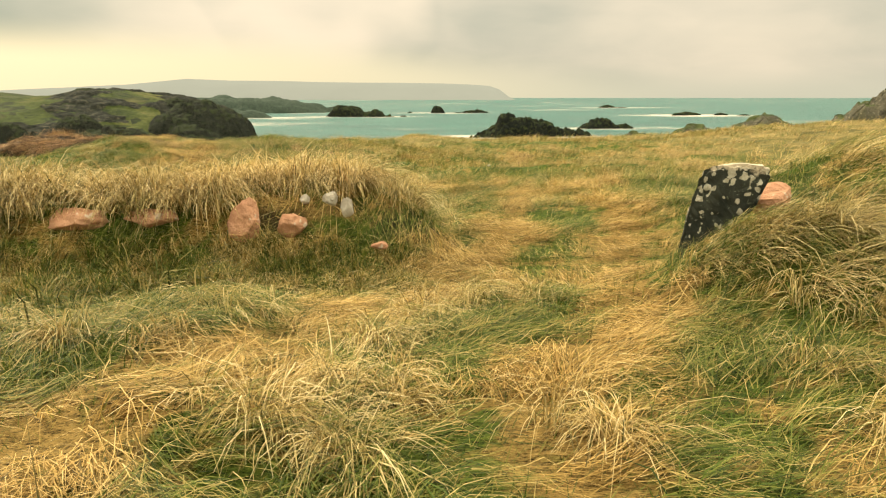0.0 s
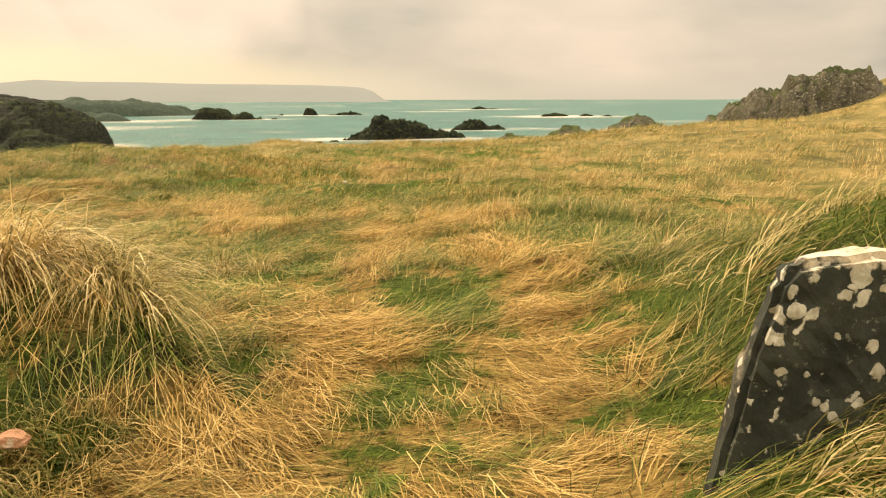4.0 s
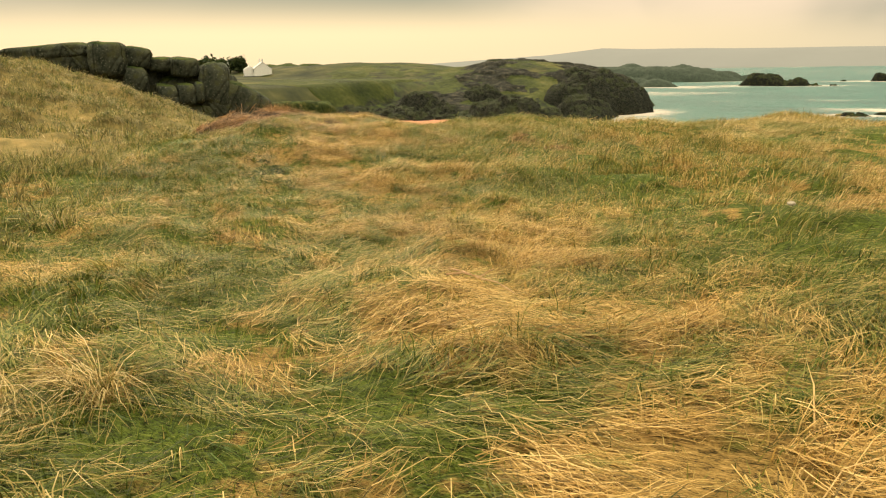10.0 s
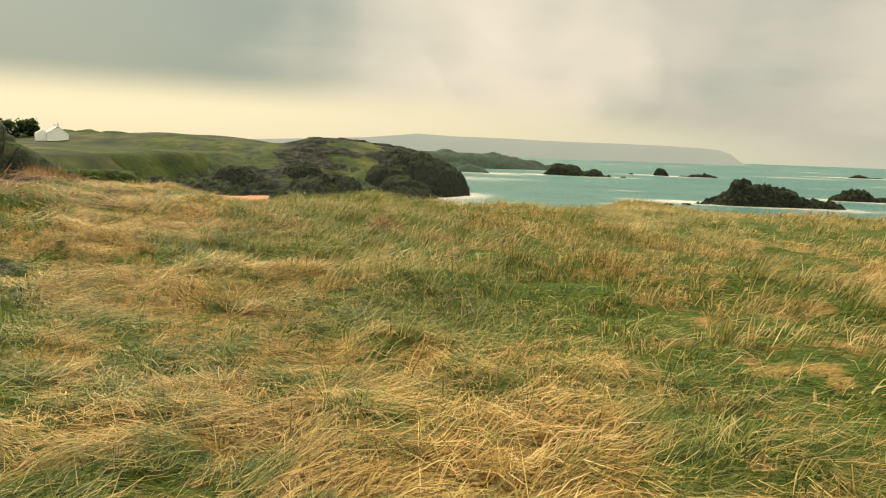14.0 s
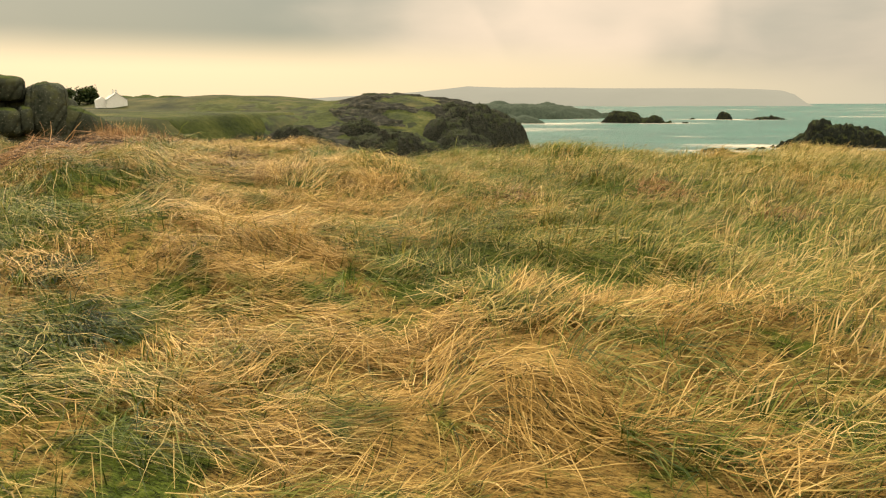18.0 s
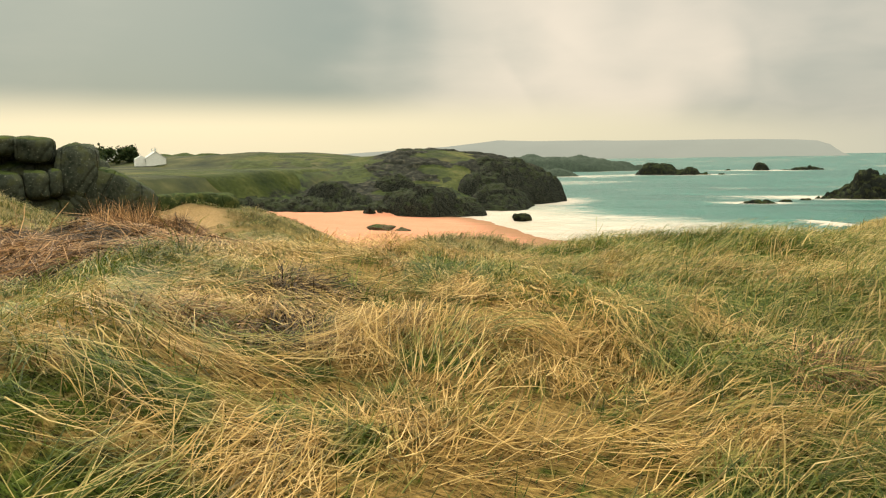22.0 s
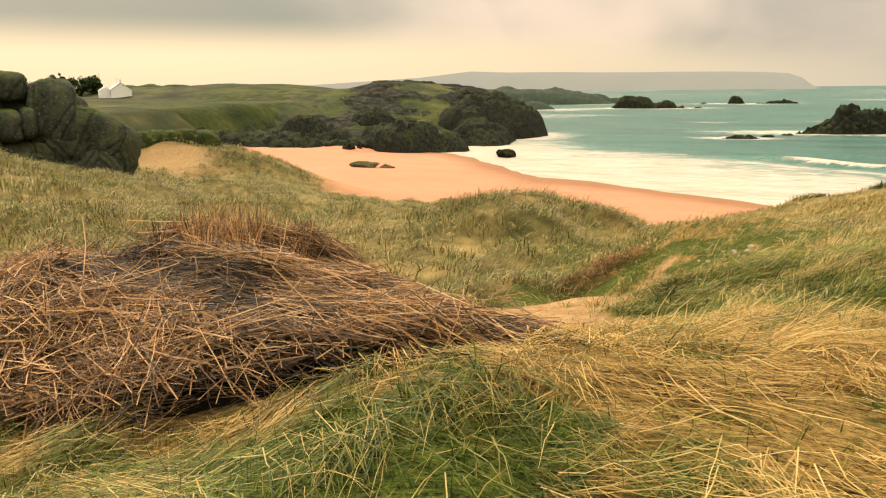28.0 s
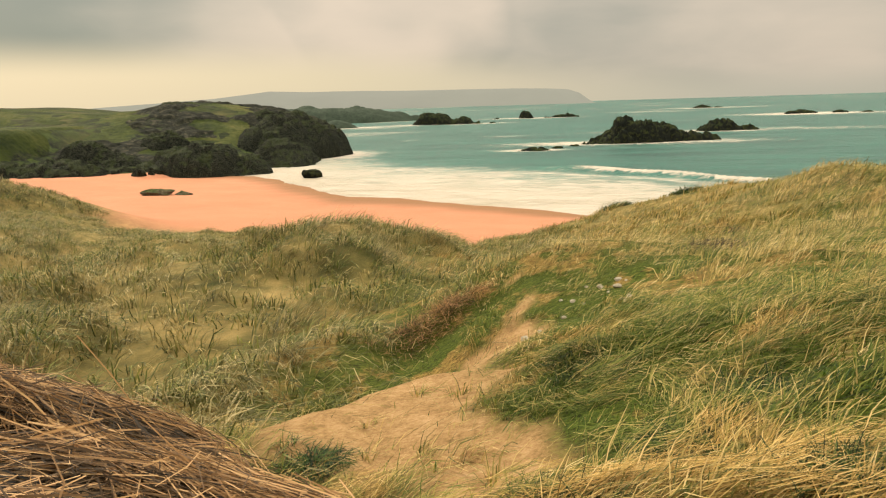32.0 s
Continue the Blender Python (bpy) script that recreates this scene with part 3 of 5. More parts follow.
def build_ground():
    xs = coords(-700, 500, -15, 6, 0.18, 1.05)
    ys = coords(-120, 900, -1, 36, 0.18, 1.04)
    X, Y = np.meshgrid(xs, ys)
    Z = height(X, Y)
    Z = np.where(Z < SEA - 4, SEA - 4, Z)
    sand = sstep(-7.6, -8.9, Z + 1.2 * (fbm(X, Y, 7, 3, 61) - 0.5)) * sstep(-122, -112, X) * sstep(70, 30, X) * sstep(206, 196, Y)
    wet = sstep(11, 3, water_y(X) - Y + 8 * (fbm(X, Y, 14, 3, 63) - 0.5))
    # the sandy path and the blow-out by the brow
    walk_x = np.interp(Y, SANDY[0], SANDY[1])
    width = np.interp(Y, SANDY[0], SANDY[2])
    dirt = sstep(1.2, 0.85, np.abs(X - walk_x + 1.7 * (fbm(X, Y, 1.4, 4, 65) - 0.5)) / width) * sstep(26.6, 27.4, Y) * sstep(43, 40, Y)
    bare = bump(X, Y, -62, 79.5, 7.5, 6.0)
    dirt = np.maximum(dirt, 0.6 * sstep(0.45, 0.8, bare + 0.5 * (fbm(X, Y, 6, 3, 67) - 0.5)))
    far = np.maximum(sstep(30, 50, Y), np.maximum(sstep(9, 16, np.abs(X + 2)), sstep(0, -4, X - edge_x(Y)))) * (Y > -20)
    pasture = np.maximum(sstep(-48, -70, X), sstep(90, 130, Y) * (X < -60))
    slope = np.hypot(*np.gradient(Z, ys, xs))
    crags = fbm(X, Y, 9, 4, 75)
    rock = np.maximum(sstep(0.30, 0.5, slope + 0.35 * (crags - 0.5)), sstep(0.49, 0.57, crags + 0.14 * sstep(50, 10, Y - front_y(X)))) * ((Y > 150) & (X < -55) & (X > -150))
    rock = np.maximum(rock, sstep(0.35, 0.6, slope + 0.3 * (fbm(X, Y, 4, 2, 77) - 0.5)) * ((X > 6) & (Y > 52)))
    rock = np.where((X < -55) & (Y - front_y(X) < -1), 0, rock)
    sand = sand * np.where(X < -42, sstep(84, 100, Y), 1.0) * (1 - rock) * (1 - sstep(-1, 3, Y - front_y(X)) * (X < -55))
    rock = np.maximum(rock, sstep(-1, 3, Y - front_y(X)) * sstep(14, 5, Y - front_y(X)) * (X < -55) * (X > -130))
    # bare earth on steep faces, blackened to paint the shade of the recesses
    soil_shade = sstep(0.45, 0.75, fbm(X, Y, 0.7, 3, 79)) * sstep(0.5, 0.9, slope) * (Y < 9)
    soil_shade = np.maximum(soil_shade, sstep(0.3, 0.55, slope) * sstep(0.36, 0.5, fbm(X, Y, 0.9, 2, 313)) * (X < 0.2) * (X > -1.9) * (Y > 6.92) * (Y < 7.7))
    soil_shade = np.maximum(soil_shade, hollow(X, Y))
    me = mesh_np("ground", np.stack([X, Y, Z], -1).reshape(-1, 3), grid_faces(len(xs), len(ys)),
                 attrs=dict(sand=sand.ravel(), wet=wet.ravel(), dirt=dirt.ravel(), far=far.ravel(), trod=trod(X, Y).ravel(), pasture=pasture.ravel(), rock=rock.ravel(), soil_shade=soil_shade.ravel()))
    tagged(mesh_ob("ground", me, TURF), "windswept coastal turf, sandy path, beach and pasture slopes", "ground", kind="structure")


ROCK_FOAM = [(24, 268, 34, 10), (72, 336, 16, 9), (-6, 240, 9, 4), (-57, 526, 40, 12), (0, 640, 40, 14), (204, 920, 60, 20), (190, 560, 45, 25), (-62, 236, 9, 14), (-120, 500, 30, 10)]


def build_sea():
    xs = coords(-2600, 3200, -70, 60, 1.0, 1.06)
    ys = coords(60, 4900, 108, 210, 0.8, 1.05)
    X, Y = np.meshgrid(xs, ys)
    d = Y - water_y(X)
    foam = 0.64 * sstep(86, 40, d + 26 * (fbm(X, Y, 26, 3, 81) - 0.5)) * sstep(-4, 2, d)
    foam = np.where(d < 70, foam * (0.72 + 0.45 * fbm(X * 0.4, Y, 7, 3, 83)), foam)
    for cx, cy, rx, ry in ROCK_FOAM:
        foam = np.maximum(foam, 1.0 * bump(X, Y, cx, cy, rx * 1.3, ry * 1.5))
    # long swells, the last of them breaking
    Z = np.full_like(X, SEA) + 0.10 * np.sin((Y - 0.25 * X) / 3.1 + 4 * fbm(X, Y, 40, 2, 85)) * sstep(4000, 300, Y)
    crest_y = 175 - 1.02 * (X - 0) + 3 * np.sin(X / 9)
    roll = np.exp(-((Y - crest_y) / 1.6) ** 2) * sstep(-14, 2, X) * sstep(40, 28, X)
    Z = Z + 1.0 * roll
    foam = np.maximum(foam, roll * 1.15 * sstep(-2, 4, X))
    foam = np.maximum(foam, 0.62 * np.exp(-((Y - crest_y + 9) / 4.5) ** 2) * sstep(-30, -5, X))
    far = sstep(0.56, 0.72, fbm(X * 0.3, Y, 34, 4, 87)) * 0.5 * sstep(200, 320, Y)
    foam = np.maximum(foam, far)
    shallow = sstep(75, 15, d)
    swash = 0.85 * sstep(62, 12, d + 18 * (fbm(X, Y, 12, 3, 89) - 0.5))
    Z = np.where(d < 8, np.minimum(Z, SEA + 0.03), Z)
    me = mesh_np("sea", np.stack([X, Y, Z], -1).reshape(-1, 3), grid_faces(len(xs), len(ys)), attrs=dict(foam=foam.ravel(), shallow=shallow.ravel(), swash=swash.ravel()))
    tagged(mesh_ob("water", me, WATER), "teal sea with white surf and breaking swell", "sea", kind="structure")


def build_far_shore():
    # hazy hills over the bay
    xs = np.linspace(-2900, 262, 120)
    top = np.interp(xs, [-2900, -2200, -1750, -1450, -1150, -960, -800, -500, -300, 0, 120, 200, 262], [-20, 5, 16, 30, 46, 66, 60, 54, 52, 49, 46, 40, -14])
    top = top + 6 * (fbm(xs, xs * 0, 260, 4, 91) - 0.5)
    V = []
    for dy, s in ((0, 0.0), (60, 0.55), (160, 0.86), (330, 1.0), (700, 0.0)):
        for x, t in zip(xs, top):
            V.append((x, 2560 + 0.14 * abs(x) * 0 - 0.00012 * x * x * 0.6 + dy, SEA - 1 + (t - SEA) * s))
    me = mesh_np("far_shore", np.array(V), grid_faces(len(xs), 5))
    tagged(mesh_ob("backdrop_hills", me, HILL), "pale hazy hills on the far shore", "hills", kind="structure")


build_ground()
build_sea()
build_far_shore()


# ---- rocks ----
def rock_mesh(name, size, seed, sub=4, rough=0.22, blocky=0.5, squash=1.0, flat_base=True, layers=0.0):
    """A jointed, weathered rock: a round form cut by planes, then broken up by noise."""
    bm = bmesh.new()
    bmesh.ops.create_icosphere(bm, subdivisions=sub, radius=1.0)
    rng = np.random.default_rng(seed)
    planes = []
    for _ in range(int(10 + 14 * blocky)):
        v = rng.normal(size=3)
        v[2] *= 0.7
        v /= np.linalg.norm(v)
        planes.append((Vector(v), rng.uniform(0.62, 0.95)))
    off = Vector(rng.uniform(-50, 50, 3))
    for v in bm.verts:
        d = v.co.normalized()
        r = 1.0
        for n, k in planes:
            c = d.dot(n)
            if c > 0.05:
                r = min(r, k / c)
        q = d * r
        n1 = noise.fractal(q * 1.3 + off, 0.9, 2.0, 5)
        cell = noise.cell(q * 2.6 + off)
        r *= 1 + rough * 0.55 * n1 + rough * 0.45 * blocky * (cell - 0.0) * 0.5
        q = d * r
        if layers:
            q.z += layers * math.sin(q.z * 14 + 2 * n1) * 0.04
        v.co = Vector((q.x * size[0], q.y * size[1], q.z * size[2] * squash))
    me = bpy.data.meshes.new(name)
    bm.to_mesh(me)
    bm.free()
    for p in me.polygons:
        p.use_smooth = sub > 4
    return me


def rock(name, at, size, seed, material, label, turn=0.0, group="", sub=4, rough=0.22, blocky=0.6, category="rock", tilt=(0, 0), layers=0.0):
    ob = mesh_ob(name, rock_mesh(name, size, seed, sub, rough, blocky, layers=layers), material)
    ob.matrix_world = pose(*at, tilt[0], tilt[1], turn)
    return tagged(ob, label, category, group)


def joints(X, Y, size, seed, turn=0.4, stretch=1.5):
    """Rock split by joints into blocks: for each spot a value of its block, the way to its middle, and the distance to the next joint."""
    c, n = math.cos(turn), math.sin(turn)
    U, V = (c * X + n * Y) / (size * stretch), (c * Y - n * X) / size
    U, V = U + 0.5 * (fbm(X, Y, size * 1.6, 2, seed) - 0.5), V + 0.5 * (fbm(X, Y, size * 1.6, 2, seed + 3) - 0.5)
    iu, iv = np.floor(U).astype(np.int64), np.floor(V).astype(np.int64)
    best, second = np.full(X.shape, 99.0), np.full(X.shape, 99.0)
    value, du, dv = np.zeros(X.shape), np.zeros(X.shape), np.zeros(X.shape)
    for a in (-1, 0, 1):
        for b in (-1, 0, 1):
            k = (iu + a) * 7919 + (iv + b) * 104729 + seed * 31
            pu, pv = iu + a + 0.1 + 0.8 * PERM[k % 65536], iv + b + 0.1 + 0.8 * PERM[(k + 517) % 65536]
            d = np.hypot(U - pu, V - pv)
            near_ = d < best
            second = np.where(near_, best, np.minimum(second, d))
            value = np.where(near_, PERM[(k + 91) % 65536], value)
            du, dv = np.where(near_, U - pu, du), np.where(near_, V - pv, dv)
            best = np.where(near_, d, best)
    return value, du, dv, (second - best) * size


def crag_mesh(name, xs, ys, hfun, base, amp, seed, step_h=0.9, block=2.2, res=0.5):
    """A mass of jointed rock: blocks of uneven height with tilted, rounded tops and open joints, and a skirt into the ground."""
    nx, ny = int((xs[1] - xs[0]) / res) + 1, int((ys[1] - ys[0]) / res) + 1
    X, Y = np.meshgrid(np.linspace(*xs, nx), np.linspace(*ys, ny))
    wx, wy = X + 0.8 * block * (fbm(X, Y, block * 2.4, 3, seed) - 0.5), Y + 0.8 * block * (fbm(X, Y, block * 2.4, 3, seed + 5) - 0.5)
    H = hfun(wx, wy)
    up = H - base
    v1, u1, w1, e1 = joints(X, Y, block * 1.7, seed)
    v2, u2, w2, e2 = joints(X, Y, block * 0.62, seed + 40, 1.1, 1.25)
    rise = sstep(0, 1.5, up)
    Hq = H + rise * (amp * (0.9 * (v1 - 0.5) + 0.5 * (PERM[(v1 * 65000).astype(int)] - 0.5) * u1 + 0.25 * w1 + 0.42 * (v2 - 0.5) + 0.2 * u2))
    Hq = Hq - rise * amp * (0.5 * np.exp(-(e1 / (0.11 * block)) ** 2) + 0.22 * np.exp(-(e2 / (0.10 * block)) ** 2)) + 0.3 * amp * (fbm(X, Y, 0.7 * block, 4, seed + 9) - 0.5)
    Hs = np.round(Hq / step_h) * step_h
    Hq = Hq * 0.7 + Hs * 0.3
    Z = np.where(up > 0, Hq, base - 2.5)
    faces = grid_faces(nx, ny)
    faces = faces[(up.ravel()[faces] > 0).any(1)]
    used, inv = np.unique(faces, return_inverse=True)
    return mesh_np(name, np.stack([X, Y, Z], -1).reshape(-1, 3)[used], inv.reshape(faces.shape), smooth=False)


# rocky mass at the seaward end of the headland
def lumps(items):
    def f(X, Y):
        z = np.full_like(X, -60.0)
        for cx, cy, rx, ry, top, foot, power in items:
            r = np.sqrt(((X - cx) / rx) ** 2 + ((Y - cy) / ry) ** 2)
            z = np.maximum(z, foot + (top - foot) * np.clip(1 - r ** power, -1, 1))
        return z
    return f


def rock_mass(name, xs, ys, items, amp, seed, material, label, block=3.0, step_h=1.1, res=0.6, base=SEA - 1.5, category="rock"):
    me = crag_mesh(name, xs, ys, lumps(items), base, amp, seed, step_h, block, res)
    n, f = len(me.vertices), np.empty(len(me.loops), np.int32)
    me.loops.foreach_get("vertex_index", f)
    f = f.reshape(-1, 4)
    lab = np.arange(n)
    while True:
        low = lab[f].min(1)
        nxt = lab.copy()
        np.minimum.at(nxt, f.ravel(), np.repeat(low, 4))
        nxt = nxt[nxt]
        if (nxt == lab).all():
            break
        lab = nxt
    ids, count = np.unique(lab[f[:, 0]], return_counts=True)
    ids = ids[count > 5]
    if len(ids) == 1:
        return tagged(mesh_ob(name, me, material), label, category)
    # rocks that stand apart are parts of their own
    co = np.empty(n * 3, np.float32)
    me.vertices.foreach_get("co", co)
    bpy.data.meshes.remove(me)
    base_ob = tagged(new(name), label, category)
    for i in ids:
        g = f[lab[f[:, 0]] == i]
        used, inv = np.unique(g, return_inverse=True)
        mesh_ob("rock", mesh_np("rock", co.reshape(-1, 3)[used], inv.reshape(g.shape), smooth=False), material, base_ob)
    return base_ob


def build_hill():
    """The grassy hill of the headland, with bare rock where it steepens."""
    xs, ys = np.arange(-176, -58, 0.9), np.arange(150, 282, 0.9)
    X, Y = np.meshgrid(xs, ys)
    d = Y - front_y(X)
    Z = height(X, Y) + 0.05 + 0.5 * (fbm(X, Y, 5, 3, 53) - 0.5) * sstep(6, 20, d)
    out = np.sqrt((sstep(-164, -176, X)) ** 2 + sstep(-2, -8, d) ** 2 + sstep(268, 282, Y) ** 2)
    slope = np.hypot(*np.gradient(Z, ys, xs))
    v, u, w, e = joints(X, Y, 3.2, 57)
    patch = sstep(0.57, 0.62, fbm(X * 0.8 + 0.5 * Y, Y - 0.3 * X, 15, 4, 75) + 0.10 * sstep(40, 8, d) + 0.10 * sstep(-128, -104, X) * sstep(50, 70, d)) * sstep(4, 10, d) * sstep(-128, -114, X)
    Z = Z + patch * (0.5 + 1.0 * (v - 0.5) + 0.4 * u - 0.45 * np.exp(-(e / 0.45) ** 2)) - 3.0 * np.clip(out, 0, 1)
    rock = np.maximum(patch, sstep(0.6, 0.85, slope) * sstep(-112, -104, X))
    me = mesh_np("headland", np.stack([X, Y, Z], -1).reshape(-1, 3), grid_faces(len(xs), len(ys)), attrs=dict(rock=rock.ravel()))
    tagged(mesh_ob("headland", me, HILLSIDE), "green grassy headland hill broken by dark rock ribs", "headland")


build_hill()
rock_mass("sea_cliff", (-106, -52), (186, 274), [
    (-77, 238, 15, 25, -0.6, -14.5, 3.0), (-67, 236, 8, 13, -4.6, -15, 3.2), (-87, 244, 12, 18, -0.2, -13, 2.6),
    (-71, 209, 9.5, 15, -7.6, -14.5, 3.0), (-79, 220, 9, 13, -4.4, -14, 3.0), (-66, 202, 6, 10, -10.2, -14.5, 2.4)], 2.6, 101, ROCK_DARK,
    "dark jointed sea cliff at the end of a grassy headland", 3.6, 1.3, 0.5, category="cliff")
rock_mass("cliff", (-98, -62), (162, 198), [(-81, 180, 10.5, 11.5, -6.7, -13.5, 6.0), (-71.5, 183, 6, 8, -9.6, -13.5, 3.0), (-90, 176, 6, 6, -9.8, -13, 3.0)], 1.7, 107, ROCK_DARK,
          "dark brown cliff face with upright joints above the beach", 2.4, 0.9, 0.35, category="cliff")
rock_mass("knoll", (-112, -88), (192, 214), [(-99.5, 202, 8.5, 7, -3.5, -10, 2.6)], 1.8, 109, ROCK_DARK,
          "rounded dark rock knoll on the grassy slope", 2.6, 0.8, 0.4, category="rocks")
rock_mass("low_shore_rock", (-128, -88), (150, 192), [(-106, 167, 14, 7, -8.5, -12, 2.2), (-116, 162, 9, 5, -8.3, -12, 2.0), (-95, 173, 7, 5, -9.6, -12.5, 2.2), (-108, 183, 9, 6, -5.2, -10, 2.4), (-98, 180, 6, 5, -7.8, -11, 2.2)],
          1.7, 113, ROCK_DARK, "low broken rocks along the back of the beach", 2.2, 0.7, 0.4, category="rocks")
rock_mass("hilltop_rocks", (-140, -78), (234, 276), [(-119, 250, 14, 6, 3.9, -3, 2.2), (-98, 256, 15, 8, 2.1, -4, 2.2), (-104, 245, 10, 6, -0.2, -5, 2.0)], 1.5, 119, ROCK_DARK,
          "weathered rock ribs on the grassy headland crest", 3.0, 0.8, 0.5, category="rocks")
rock_mass("hill_ridge", (-228, -172), (228, 276), [(-218 + 6.8 * i, 238 + 5.4 * i, 13, 9, (3.9, 4.0, 3.9, 3.4, 2.8, 2.0)[i], -1, 2.0) for i in range(6)], 0.25, 121, SCRUB,
          "low dark scrubby ridge on the skyline of the pasture", 3.0, 0.6, 0.7, base=-2, category="ridge")
rock_mass("turf_ledge", (-74, -54), (74, 92), [(-66.8 + 1.55 * i, 82.2 + 1.3 * i, 2.8, 2.2, (-2.8, -2.6, -2.6, -2.8)[i], -6, 4.0) for i in range(4)], 0.25, 123, SCRUB,
          "overhanging ledge of dark green turf above bare sand", 0.8, 0.2, 0.25, base=-4.0, category="bank")
# islands
rock_mass("island", (6, 58), (254, 284), [(26, 268, 13, 7, -6.4, -14, 2.6), (36, 270, 10, 6, -7.6, -14, 2.2), (17, 265, 9, 4.5, -10.2, -14, 2.0), (46, 272, 9, 4, -11.2, -14, 2.0)],
          3.4, 131, ROCK_SEA, "low black rock island ringed with surf", 3.0, 0.8, 0.5, category="island")
rock_mass("island", (56, 92), (322, 350), [(71, 336, 9, 6, -9.2, -14, 2.4), (80, 336, 8, 4, -11.6, -14, 2.0)],
          2.6, 137, ROCK_SEA, "small black rock islet in the surf", 3.0, 0.8, 0.5, category="island")
rock_mass("island", (-92, -22), (514, 540), [(-68, 526, 16, 9, -6.0, -14, 3.2), (-50, 526, 14, 7, -8.4, -14, 2.4), (-36, 526, 12, 5, -11.4, -14, 2.0)],
          2.8, 139, ROCK_SEA, "flat-topped dark island in the bay", 4.0, 1.0, 0.8, category="island")
rock_mass("island", (-40, 52), (628, 654), [(-4, 640, 7, 5, -7.8, -14, 2.6), (26, 641, 17, 4, -10.6, -14, 2.2), (-28, 640, 4, 3, -11.6, -14, 2.0)],
          2.6, 149, ROCK_SEA, "far black skerries with white water", 4.0, 1.0, 0.8, category="skerry")
rock_mass("island", (186, 236), (908, 934), [(205, 920, 14, 6, -9.6, -14, 2.2), (222, 920, 8, 4, -11.0, -14, 2.0)],
          1.4, 151, ROCK_SEA, "distant skerry breaking the swell", 4.0, 1.0, 0.9, category="skerry")
rock_mass("island", (160, 236), (546, 578), [(184, 561, 14, 5, -10.4, -14, 2.2), (210, 560, 8, 4, -11.6, -14, 2.0), (226, 556, 6, 4, -11.8, -14, 2.0)],
          1.4, 157, ROCK_SEA, "low dark reef with surf around it", 4.0, 1.0, 0.8, category="skerry")
rock_mass("reef", (-16, 14), (232, 256), [(-6, 238, 6, 2.2, -12.0, -14, 2.0), (1, 246, 3, 1.6, -12.2, -14, 2.0), (7, 252, 3, 1.8, -12.3, -14, 2.0)],
          0.8, 163, ROCK_SEA, "small black rocks awash in the bay", 1.8, 0.5, 0.35, category="rocks")
rock_mass("far_headland", (-300, -84), (480, 700), [(-190, 655, 92, 32, -0.4, -15, 5.0), (-138, 662, 36, 18, -3.2, -15, 3.0), (-250, 630, 40, 34, -1.5, -15, 2.0), (-215, 640, 30, 30, -0.5, -15, 2.0), (-190, 650, 26, 24, 1.6, -15, 2.2), (-168, 640, 22, 20, 0.2, -15, 2.0), (-149, 655, 21, 18, 1.3, -15, 2.2),
                                                     (-130, 660, 18, 15, -1.8, -15, 2.0), (-114, 665, 14, 12, -4.4, -15, 2.0), (-101, 668, 11, 8, -8.5, -15, 2.0), (-128, 500, 16, 10, -8.0, -14.5, 2.2), (-148, 515, 22, 16, -7.0, -15, 2.0)],
          1.6, 167, ROCK_FAR, "low dark headland across the bay", 8.0, 1.2, 1.5, category="headland")
# split, rounded slabs
def slab_mesh(size, seed, power=3.3):
    bm = bmesh.new()
    bmesh.ops.create_icosphere(bm, subdivisions=4, radius=1.0)
    rng = np.random.default_rng(seed)
    o = Vector(rng.uniform(-40, 40, 3))
    tw = rng.uniform(-0.14, 0.14, 3)
    for v in bm.verts:
        d = v.co.normalized()
        r = sum(abs(c) ** power for c in d) ** (-1 / power)
        q = d * r
        q.x += tw[0] * q.z
        q.z += tw[1] * q.x * abs(q.x)
        q.y += tw[2] * q.x
        n = noise.fractal(Vector((q.x * size[0], q.y * size[1], q.z * size[2])) * 0.7 + o, 0.8, 2.0, 5)
        q *= 1 + 0.09 * n + 0.025 * noise.noise(q * 6 + o)
        v.co = Vector((q.x * size[0], q.y * size[1], q.z * size[2]))
    me = bpy.data.meshes.new("slab")
    bm.to_mesh(me)
    bm.free()
    for p in me.polygons:
        p.use_smooth = True
    return me


# outcrop on the brow to the east, rising along the slope
RISE = ((-0.28, -0.2), (-0.14, 0.0), (0.0, 0.1), (0.12, 0.3), (0.25, 1.0), (0.38, 1.9), (0.5, 2.5), (0.62, 2.6), (0.72, 3.0), (0.82, 3.3), (0.92, 3.2), (1.0, 2.7))
rock_mass("outcrop", (17, 37), (36, 54), [(22.6 + 9.4 * u, 47.7 - 6.1 * u, 2.6, 2.2, top - 0.35, -3.5, 2.2) for u, top in RISE],
          1.0, 177, ROCK_BROW, "grey jointed rock outcrop rising along the grassy brow", 1.1, 0.3, 0.15, base=-1.5)
rock_mass("outcrop", (8, 32), (52, 70), [(25, 57, 4, 2.4, -0.1, -3, 2.0), (20, 58, 4, 2.0, -0.7, -3, 2.0), (15.5, 58, 3.2, 1.6, -1.5, -3.5, 2.0)],
          0.8, 179, ROCK_BROW, "low grey rocks along the brow", 1.4, 0.5, 0.25, base=-4.5)


